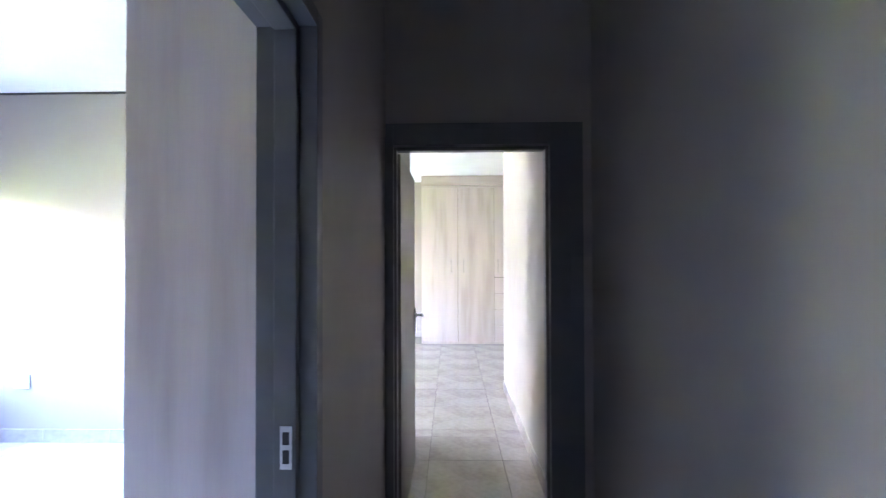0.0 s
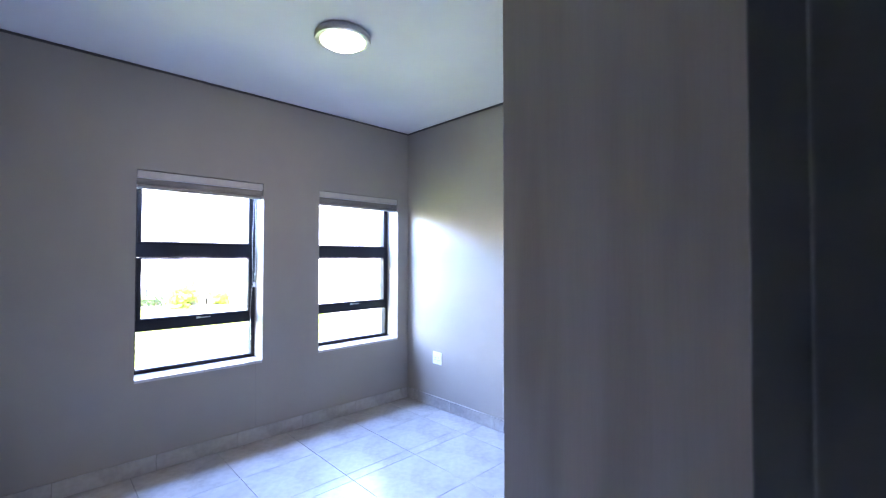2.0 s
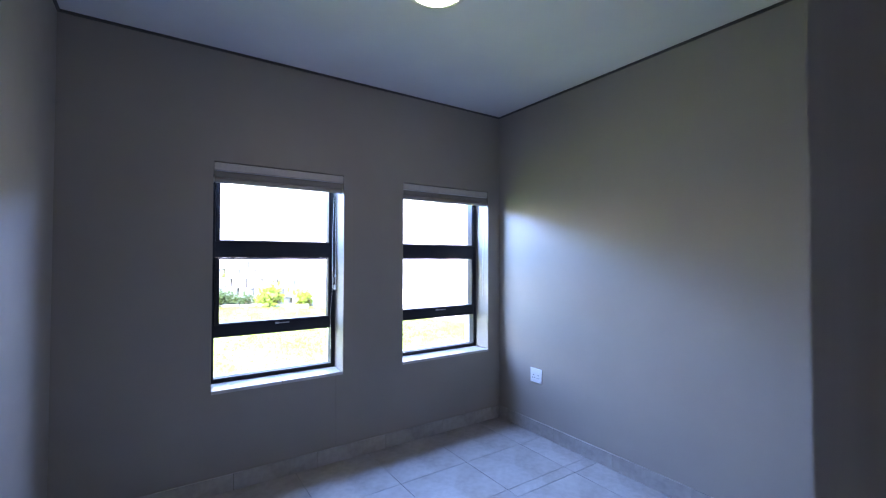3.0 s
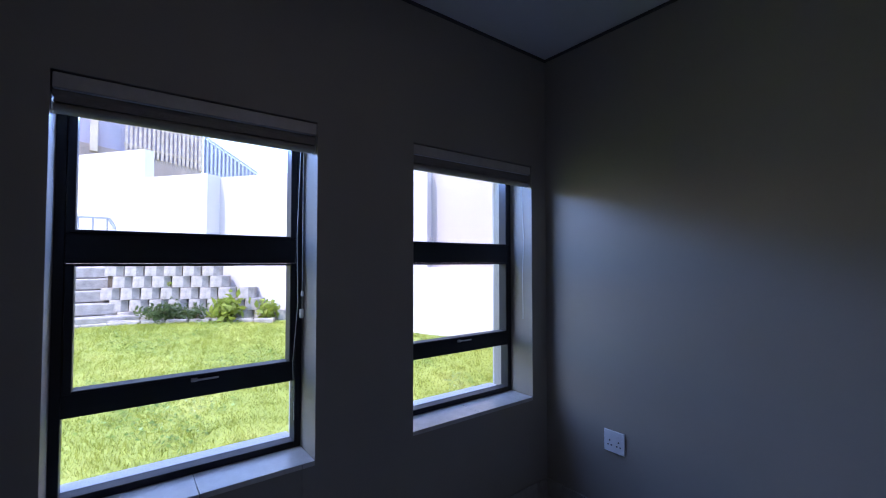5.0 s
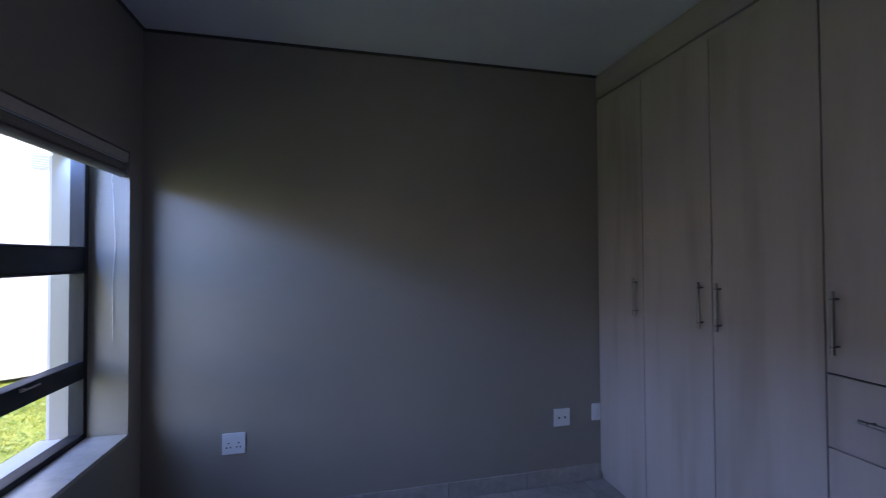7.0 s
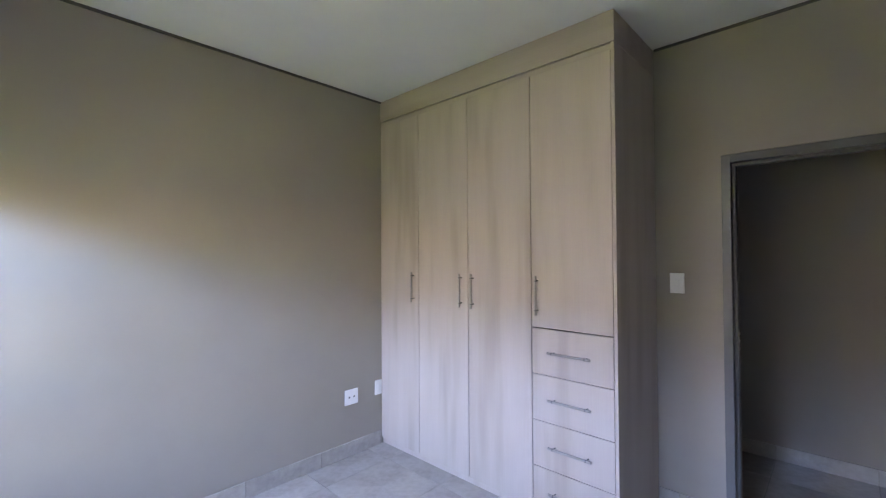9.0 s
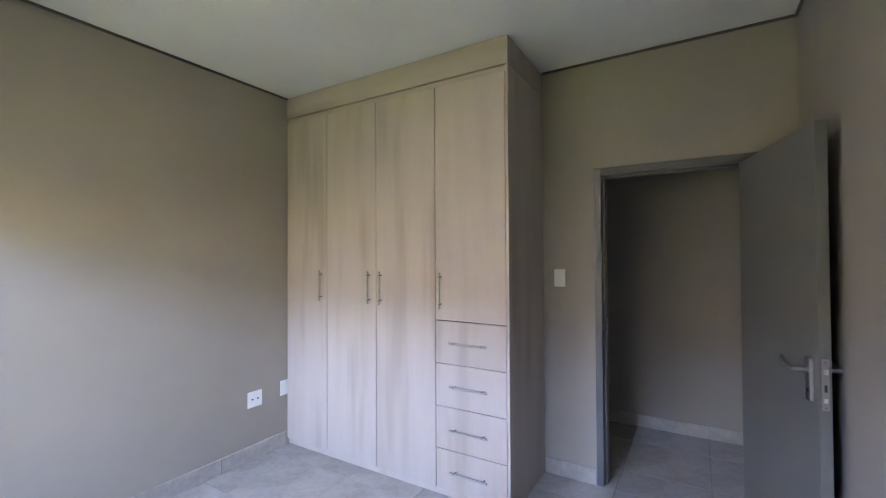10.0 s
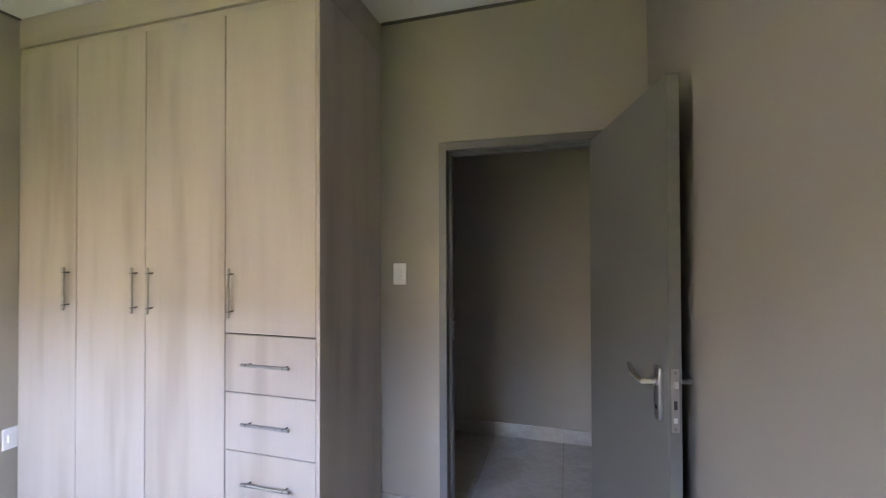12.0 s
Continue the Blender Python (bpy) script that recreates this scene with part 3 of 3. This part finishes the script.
d1 = door_leaf("door_1", 0.812, "grey painted flush door standing wide open")
d1.matrix_world = pose(0.118, 0.650, 0, 0, 0, 180 + 13.2)
fr2 = steel_frame("door_frame_2", -END_X[1], -END_X[0], -YE1, -YE0, 1, 2.083, "dark grey painted pressed-steel door frame at the passage end")
fr2.matrix_world = Matrix(((0, -1, 0, 0), (-1, 0, 0, 0), (0, 0, 1, 0), (0, 0, 0, 1)))
for gl_, gr_, gt_, dp_ in ((0.040, 0.170, 0.112, 0.016), (0.034, 0.100, 0.080, 0.026), (0.018, 0.050, 0.046, 0.018)):
    mould = end_moulding(fr2, "moulding", gl_, gr_, gt_, dp_)
    mould.matrix_parent_inverse = fr2.matrix_world.inverted()
d2 = door_leaf("door_2", 0.800, "grey painted flush door open into the second bedroom")
d2.matrix_world = pose(0.285, YE1 - 0.02, 0, 0, 0, 89.5)


# ---- sockets and switch ----
def plate_thing(name, label, category, w, h, m, kind):
    t = thing(name, label, category)
    part("cover_plate", boxes((-w / 2, w / 2, -0.009, 0.0, -h / 2, h / 2), bev=0.003), PLASTIC, t, "white plastic cover plate")
    if kind == "socket":
        for cx in ((-0.026, 0.026) if w > 0.1 else (0,)):
            part("rocker", boxes((cx - 0.009, cx + 0.009, -0.0125, -0.0085, 0.028, 0.042), bev=0.001), PLASTIC, t)
            for dx, dz in ((0, 0.012), (-0.0095, -0.012), (0.0095, -0.012)):
                bm = bmesh.new()
                add_rod(bm, (cx + dx, -0.0098, dz - 0.008), (cx + dx, -0.0085, dz - 0.008), 0.0042, 12)
                part("pin_hole", bm, SLOT, t)
    elif kind == "blank":
        for cx in (-0.022, 0.022):
            bm = bmesh.new()
            add_rod(bm, (cx, -0.0105, 0), (cx, -0.0085, 0), 0.007, 14)
            part("outlet", bm, SLOT, t)
    else:
        part("rocker", boxes((-0.012, 0.012, -0.014, -0.0085, -0.020, 0.020), bev=0.002), PLASTIC, t)
    t.matrix_world = m
    return t


plate_thing("wall_socket", "white double power socket low on the wall", "socket", 0.122, 0.118, pose(-2.853, YS, 0.487), "socket")
plate_thing("wall_socket", "white outlet plate low on the wall beside the wardrobe", "socket", 0.118, 0.116, pose(-0.812, YS, 0.447), "blank")
plate_thing("wall_socket", "narrow white outlet plate tight against the wardrobe side", "socket", 0.066, 0.116, pose(-0.553, YS, 0.462), "none")
plate_thing("light_switch", "white rocker light switch on the wall beside the door", "light switch", 0.078, 0.122, pose(XD, 1.690, 1.355, 0, 0, -90), "switch")


# ---- garden ----
def slope(x):
    if x > XO - 0.004:
        return -0.17
    return 0.075 * min(max(0.0, -3.66 - x), 6.0) - 0.02


bm = bmesh.new()
xs = [400, 40, XO, XO - 0.005, -4.5, -5.5, -6.5, -7.5, -8.5, -9.66, -14, -40, -400]
ys = [-400, -40, -10, -4, 0, 4, 8, 12, 40, 400]
grid = [[bm.verts.new((x, y, slope(x))) for y in ys] for x in xs]
for i in range(len(xs) - 1):
    for j in range(len(ys) - 1):
        bm.faces.new((grid[i][j], grid[i][j + 1], grid[i + 1][j + 1], grid[i + 1][j]))
bmesh.ops.recalc_face_normals(bm, faces=bm.faces)
structure("ground", bm, TURF, "sloping lawn outside the windows", "lawn")


def garden_line(s, off=0.0):
    """A point s metres along the boundary wall, off metres in front of it."""
    return (-9.63 + 0.797 * s + 0.604 * off, 3.97 + 0.604 * s - 0.797 * off)


def wall_run(name, s0, s1, front, back, z0, z1, label, material=RENDER_WHITE):
    pts = [garden_line(s0, front), garden_line(s1, front), garden_line(s1, back), garden_line(s0, back)]
    return structure(name, prism(pts, z0, z1), material, label, "garden wall")


TER = 1.38
wall_run("garden_wall", -2.2, 6.6, 0.0, -0.7, 0.2, TER, "low white rendered garden retaining wall")
wall_run("garden_wall", -9.0, -3.4305, 0.0, -0.22, TER - 0.3, 3.855, "tall white rendered boundary wall panel")
wall_run("garden_wall", -3.43, -1.8005, 0.0, -0.50, TER - 0.3, 3.25, "white rendered boundary wall panel")
wall_run("garden_wall", -1.80, 2.6995, -0.335, -0.85, TER - 0.3, 3.23, "off-white rendered boundary wall panel set back", RENDER_OFFWHITE)
wall_run("garden_wall", 2.70, 4.7195, -0.60, -0.88, TER - 0.3, 3.9, "pinkish beige rendered boundary wall panel set further back", RENDER_BEIGE)
wall_run("garden_wall", 4.72, 6.6, -0.55, -0.88, TER - 0.3, 3.9, "white rendered boundary wall panel with a small vent")
vx, vy = garden_line(5.03, -0.55)
vt = thing("wall_vent", "small grey louvred vent high on the garden wall", "vent", "", (vx, vy, 2.76))
vt.rotation_euler = (0, 0, math.atan2(0.604, 0.797))
part("frame", boxes((-0.10, 0.10, -0.012, 0.01, -0.09, -0.075), (-0.10, 0.10, -0.012, 0.01, 0.075, 0.09), (-0.10, -0.085, -0.012, 0.01, -0.0745, 0.0745), (0.085, 0.10, -0.012, 0.01, -0.0745, 0.0745)), GREYFENCE, vt)
for i in range(5):
    part("louvre", boxes((-0.0845, 0.0845, -0.008, 0.004, -0.068 + i * 0.03, -0.050 + i * 0.03)), GREYFENCE, vt)
TERRACE = [(-12.15, -7.0), (-12.15, 1.36), (-11.35, 1.36), (-10.55, 2.78), garden_line(-2.2, -0.02), garden_line(-2.2, -0.6), (-18, -4), (-18, -7)]
structure("terrace", prism(TERRACE, 0.2, TER - 0.02), SOIL, "raised garden terrace behind stacked blocks", "terrace")
bank = prism([garden_line(-9, -0.9), garden_line(6.6, -0.9), (-14, 14), (-22, 12), (-24, -4)], 0.2, 3.0)
structure("bank", bank, TURF, "grassy bank behind the boundary wall", "bank")

# stacked round-faced retaining blocks
rb = thing("retaining_blocks", "stacked pale concrete retaining blocks stepping down the bank", "retaining wall", "", (-11.1, 1.5, 0.4))
bm = bmesh.new()
outl = [(-0.155, 0.13), (-0.155, -0.045), (-0.105, -0.120), (-0.02, -0.138), (0.075, -0.128), (0.155, -0.050), (0.155, 0.13)]
lo = [bm.verts.new((x, y, 0.0)) for x, y in outl]
hi = [bm.verts.new((x * 0.98, y + 0.012, 0.200)) for x, y in outl]
bm.faces.new(lo)
bm.faces.new(hi)
for i in range(len(outl)):
    j = (i + 1) % len(outl)
    bm.faces.new((lo[i], lo[j], hi[j], hi[i]))
bmesh.ops.recalc_face_normals(bm, faces=bm.faces)
BLOCK = mesh_of("block", bm, CONCRETE)
B0, B1 = Vector((-11.14, 1.42, 0)), Vector((-9.72, 3.98, 0))
bd = (B1 - B0).normalized()
bn = Vector((bd.y, -bd.x, 0))
ang = math.degrees(math.atan2(bd.y, bd.x))
for row in range(5):
    ln = (B1 - B0).length - row * 0.30
    s = (row % 2) * 0.16
    while s < ln:
        o = new("block", BLOCK)
        c = B0 + bd * s + bn * (0.10 - 0.055 * row + random.uniform(-0.015, 0.015))
        o.matrix_world = pose(c.x, c.y, 0.40 + row * 0.207, 0, 0, ang + random.uniform(-4, 4))
        o.parent = rb
        o.matrix_parent_inverse = pose(-11.1, 1.5, 0.4).inverted()
        s += 0.325

# steps up to the terrace
st = thing("garden_steps", "broad sandstone garden steps up to the terrace", "steps", "", (-11.0, 0.5, 0.4))
for i, y1 in enumerate((1.82, 1.52, 1.48, 1.50, 1.52)):
    x1 = -10.62 - i * 0.30
    bmst = boxes((x1 - 0.42, x1, -1.6, y1, 0.36 + i * 0.205, 0.36 + (i + 1) * 0.205 - 0.012), bev=0.02)
    bmesh.ops.translate(bmst, verts=bmst.verts, vec=-Vector(st.location))
    part("step", bmst, STEP, st)

# kerb stones at the foot of the blocks
kb = thing("kerb_edging", "low pale stone edging along the lawn", "edging", "", (-10.5, 2.5, 0.4))
for i in range(8):
    c = B0 + bd * (0.2 + i * 0.36) + bn * (0.42 + 0.05 * math.sin(i))
    bmk = bmesh.new()
    add_box(bmk, -0.17, 0.17, -0.06, 0.06, -0.12, 0.07, bev=0.02)
    bmesh.ops.transform(bmk, matrix=pose(c.x + 10.5, c.y - 2.5, 0.02, 0, 0, ang + random.uniform(-6, 6)), verts=bmk.verts)
    part("kerb_stone", bmk, CONCRETE, kb)
for i in range(8):
    bmk = bmesh.new()
    add_box(bmk, -0.06, 0.06, -0.165, 0.165, -0.12, 0.07, bev=0.02)
    bmesh.ops.transform(bmk, matrix=pose(0.05 + random.uniform(-0.01, 0.01), -3.3 + i * 0.335, 0.0, 0, 0, random.uniform(-2, 2)), verts=bmk.verts)
    part("kerb_stone", bmk, CONCRETE, kb)


def shrub(name, label, x, y, z, r, h, count, mat, size, seed):
    rng = np.random.default_rng(seed)
    t = thing(name, label, "shrub", "", (x, y, z))
    bm = bmesh.new()
    tips = []
    for i in range(9):
        a, lean = rng.uniform(0, 6.28), rng.uniform(0.2, 0.9)
        tip = Vector((math.cos(a) * r * lean, math.sin(a) * r * lean, h * rng.uniform(0.45, 0.8)))
        add_rod(bm, (0, 0, -0.05), tip, 0.010, 6, 0.004)
        tips.append(tip)
    part("stems", bm, TIMBER, t)
    verts, faces = [], []
    for i in range(count):
        tip = tips[rng.integers(len(tips))]
        c = np.array(tip) * rng.uniform(0.5, 1.1) + rng.normal(0, 1, 3) * np.array([r * 0.30, r * 0.30, h * 0.17])
        c[2] = max(c[2], 0.02)
        u = rng.normal(0, 1, 3)
        u /= np.linalg.norm(u)
        v = np.cross(u, rng.normal(0, 1, 3))
        v /= np.linalg.norm(v)
        s = size * rng.uniform(0.6, 1.3)
        k = len(verts)
        verts += [tuple(c - u * s), tuple(c + v * s * 0.45 - u * s * 0.1), tuple(c + u * s), tuple(c - v * s * 0.45 - u * s * 0.1)]
        faces.append((k, k + 1, k + 2, k + 3))
    me = bpy.data.meshes.new("foliage")
    me.from_pydata(verts, [], faces)
    me.materials.append(mat)
    o = new("foliage", me)
    o.parent = t
    return t


def on_blocks(s, out):
    c = B0 + bd * s + bn * out
    return c.x, c.y


shrub("shrub", "dark green low shrub against the retaining blocks", *on_blocks(0.95, 0.30), 0.42, 0.40, 0.36, 700, LEAVES_DARK, 0.045, 1)
shrub("shrub", "dark green low shrub against the retaining blocks", *on_blocks(1.45, 0.28), 0.42, 0.34, 0.30, 500, LEAVES_DARK, 0.045, 2)
shrub("shrub", "bright yellow-green leafy shrub by the lawn", *on_blocks(2.05, 0.34), 0.42, 0.30, 0.46, 300, LEAVES, 0.08, 3)
shrub("shrub", "small bright yellow-green shrub by the lawn", *on_blocks(2.72, 0.30), 0.42, 0.20, 0.34, 220, LEAVES, 0.07, 4)
shrub("shrub", "tuft of leaves growing between the blocks", *on_blocks(1.0, -0.05), 1.02, 0.12, 0.14, 90, LEAVES, 0.04, 5)

# stair railing on the terrace
rl = thing("metal_railing", "grey metal stair railing on the terrace", "railing", "", (-13.0, 0.4, TER))
for i in range(8):
    y = -0.75 + i * 0.235
    bmr = bmesh.new()
    add_rod(bmr, (0, y, -0.02), (0, y, 1.02), 0.018, 8)
    part("baluster", bmr, GREYFENCE, rl)
for z in (1.03, 0.12):
    part("rail", boxes((-0.025, 0.025, -0.80, 0.93, z - 0.02, z + 0.02)), GREYFENCE, rl)
bmr = bmesh.new()
add_rod(bmr, (0, 0.92, 1.03), (0.1, 1.5, 0.0), 0.03, 8)
part("sloping_rail", bmr, GREYFENCE, rl)

# slatted fences on the bank
structure("backdrop_shed", boxes((-17.6, -15.62, -1.4, 3.36, 2.8, 5.9)), SHEDWALL, "shaded lilac-grey wall behind the timber fence", "shed")


def fence_foot(y):
    return 4.46 - 0.136 * (y - 1.04)


def sloping_board(y0, y1, za, zb, x0, x1, off):
    """An upright board in the plane of the fence from y0 to y1; za and zb give its lower and upper edge along y."""
    bm = bmesh.new()
    rows = [[bm.verts.new((x, y, z)) for y, z in ((y0, za(y0)), (y1, za(y1)), (y1, zb(y1)), (y0, zb(y0)))] for x in (x0, x1)]
    bm.faces.new(rows[0])
    bm.faces.new(rows[1])
    for k in range(4):
        bm.faces.new((rows[0][k], rows[0][(k + 1) % 4], rows[1][(k + 1) % 4], rows[1][k]))
    bmesh.ops.recalc_face_normals(bm, faces=bm.faces)
    bmesh.ops.translate(bm, verts=bm.verts, vec=-Vector(off))
    return bm


structure("bank_edge", sloping_board(-1.4, 3.36, lambda y: 2.6, fence_foot, -15.60, -15.46, (0, 0, 0)), EARTH, "bare brown earth bank under the fence", "bank")
fn = thing("timber_fence", "sun-bleached timber slat fence on the earth bank", "fence", "", (-15.5, 2.4, 4.3))
for i in range(18):
    y = 1.60 + i * 0.100
    part("slat", sloping_board(y - 0.029, y + 0.029, lambda q: fence_foot(q) - 0.02, lambda q, h=random.uniform(-0.03, 0.03): 5.56 - 0.2 * (q - 1.6) + h, -15.456, -15.436, fn.location), FENCE_TIMBER, fn)
for lift in (0.18, 0.82):
    part("rail", sloping_board(1.55, 3.36, lambda q: fence_foot(q) + lift, lambda q: fence_foot(q) + lift + 0.07, -15.49, -15.457, fn.location), FENCE_TIMBER, fn)
part("post", boxes((-0.02, 0.10, -1.54, -1.38, 0.0, 1.4), bev=0.01), POST_TIMBER, fn, "stout pale timber post")
part("post", boxes((-0.02, 0.06, 0.90, 0.98, -0.2, 1.0), bev=0.006), POST_TIMBER, fn)


def fall(y):
    return 5.16 - 0.60 * (y - 3.44)


fg = thing("grey_fence", "pale slat fence on lilac boarding stepping down the bank", "fence", "", (-15.5, 3.44, 3.0))
for i in range(13):
    y = 3.50 + i * 0.107
    part("slat", sloping_board(y - 0.026, y + 0.026, lambda q: 3.0, lambda q: fall(q) - 0.06, -15.51, -15.49, fg.location), PALEFENCE, fg)
part("rail", sloping_board(3.42, 4.90, lambda q: fall(q) - 0.06, fall, -15.515, -15.47, fg.location), GREYFENCE, fg)
part("boarding", sloping_board(3.42, 4.90, lambda q: 3.0, lambda q: fall(q) - 0.07, -15.57, -15.55, fg.location), LILAC, fg, "lilac-grey boarding behind the slats")

# ---- grass blades on the lawn in sight of the windows ----
rng = np.random.default_rng(7)
N = 420000
gx = -3.9 - 6.4 * rng.random(N) ** 0.9
gy = -1.0 + 9.5 * rng.random(N)
lx2 = (gx + 9.63) * 0.604 - (gy - 3.97) * 0.797
keep = (lx2 > 0.02) & (gx > -11.0 + 0.0 * gy)
side = (gx - B0.x) * bn.x + (gy - B0.y) * bn.y
keep &= (side > 0.40) & ~((gx < -10.5) & (gy < 1.5))
gx, gy = gx[keep], gy[keep]
N = len(gx)
gz = 0.075 * np.clip(-3.66 - gx, 0, 6) - 0.03
ang2 = rng.random(N) * 6.283
tuft = np.sin(gx * 9.1 + 2.3 * np.sin(gy * 5.7)) * np.sin(gy * 8.3 + 1.9 * np.sin(gx * 6.4)) + 0.6 * np.sin(gx * 23.0 + gy * 17.0) * np.sin(gy * 26.0 - gx * 11.0)
hgt = (0.020 + 0.036 * rng.random(N) ** 2) * np.clip(1.0 + 0.3 * tuft, 0.6, 1.6)
wid = 0.0020 + 0.0022 * rng.random(N)
ln1, ln2 = rng.normal(0, 0.022, N), rng.normal(0, 0.022, N)
V = np.empty((N, 3, 3))
V[:, 0] = np.stack([gx - np.cos(ang2) * wid, gy - np.sin(ang2) * wid, gz], 1)
V[:, 1] = np.stack([gx + np.cos(ang2) * wid, gy + np.sin(ang2) * wid, gz], 1)
V[:, 2] = np.stack([gx + ln1, gy + ln2, gz + hgt], 1)
me = bpy.data.meshes.new("grass")
me.from_pydata(V.reshape(-1, 3).tolist(), [], np.arange(3 * N).reshape(-1, 3).tolist())
me.materials.append(GRASS)
tagged(new("grass", me), "short sunlit lawn grass", "grass", "", "stuff")

# clover leaves lying in drifts among the grass
NC = 26000
cx_, cy_ = -3.95 - 6.0 * rng.random(NC), -1.0 + 9.0 * rng.random(NC)
drift = np.sin(cx_ * 2.3 + 1.4 * np.sin(cy_ * 1.9)) * np.sin(cy_ * 2.7 + 0.8 * np.sin(cx_ * 2.2)) + 0.35 * rng.random(NC)
ok = (drift > 0.25) & ((cx_ + 9.63) * 0.604 - (cy_ - 3.97) * 0.797 > 0.05) & ((cx_ - B0.x) * bn.x + (cy_ - B0.y) * bn.y > 0.5)
cx_, cy_ = cx_[ok], cy_[ok]
NC = len(cx_)
cz_ = 0.075 * np.clip(-3.66 - cx_, 0, 6) - 0.03 + 0.022 + 0.026 * rng.random(NC)
turn = rng.random(NC) * 6.283
size_ = 0.008 + 0.011 * rng.random(NC)
tip1, tip2 = rng.normal(0, 0.35, NC), rng.normal(0, 0.35, NC)
Q = np.empty((NC, 4, 3))
for k in range(4):
    ca, sa = np.cos(turn + k * 1.5708), np.sin(turn + k * 1.5708)
    Q[:, k] = np.stack([cx_ + size_ * ca, cy_ + size_ * sa, cz_ + size_ * (ca * tip1 + sa * tip2)], 1)
me = bpy.data.meshes.new("clover")
me.from_pydata(Q.reshape(-1, 3).tolist(), [], np.arange(4 * NC).reshape(-1, 4).tolist())
me.materials.append(CLOVER)
tagged(new("clover", me), "pale clover leaves scattered through the lawn", "clover", "", "stuff")

# ---- floor tiles and skirting pieces ----
lay_tiles(XW, XT, YB2, YS)
lay_tiles(XT, XD, YB, YS)
lay_tiles(XD, XR, -1.6, YE1)
lay_tiles(XP, 1.155, YE1, YS + 0.135)
lay_tiles(XW, XFR, 5.07, YF)
lay_tiles(XW, 1.155, YS + 0.135, 5.07)
skirt("y", YB2 + 0.011, YS - 0.011, XW + 0.002, 1, 0.2)
skirt("x", XW + 0.002, -0.524, YS, -1, 0.42)
skirt("x", XT, XD - 0.011, YB, 1, 0.1)
skirt("x", XW + 0.013, XT - 0.01, YB2, 1, 0.1)
skirt("y", 1.4595, 1.807, XD, -1, 0.3)
skirt("y", YB + 0.011, 0.550, XD, -1)
skirt("y", -1.6, YE0, XR, -1, 0.25)
skirt("y", 1.4595, YE0 - 0.012, XP, 1)
skirt("y", -1.6, 0.550, XP, 1)
skirt("y", YE1 + 0.02, 5.07, 1.155, -1, 0.3)
skirt("x", XW, 0.08, YF2, -1)
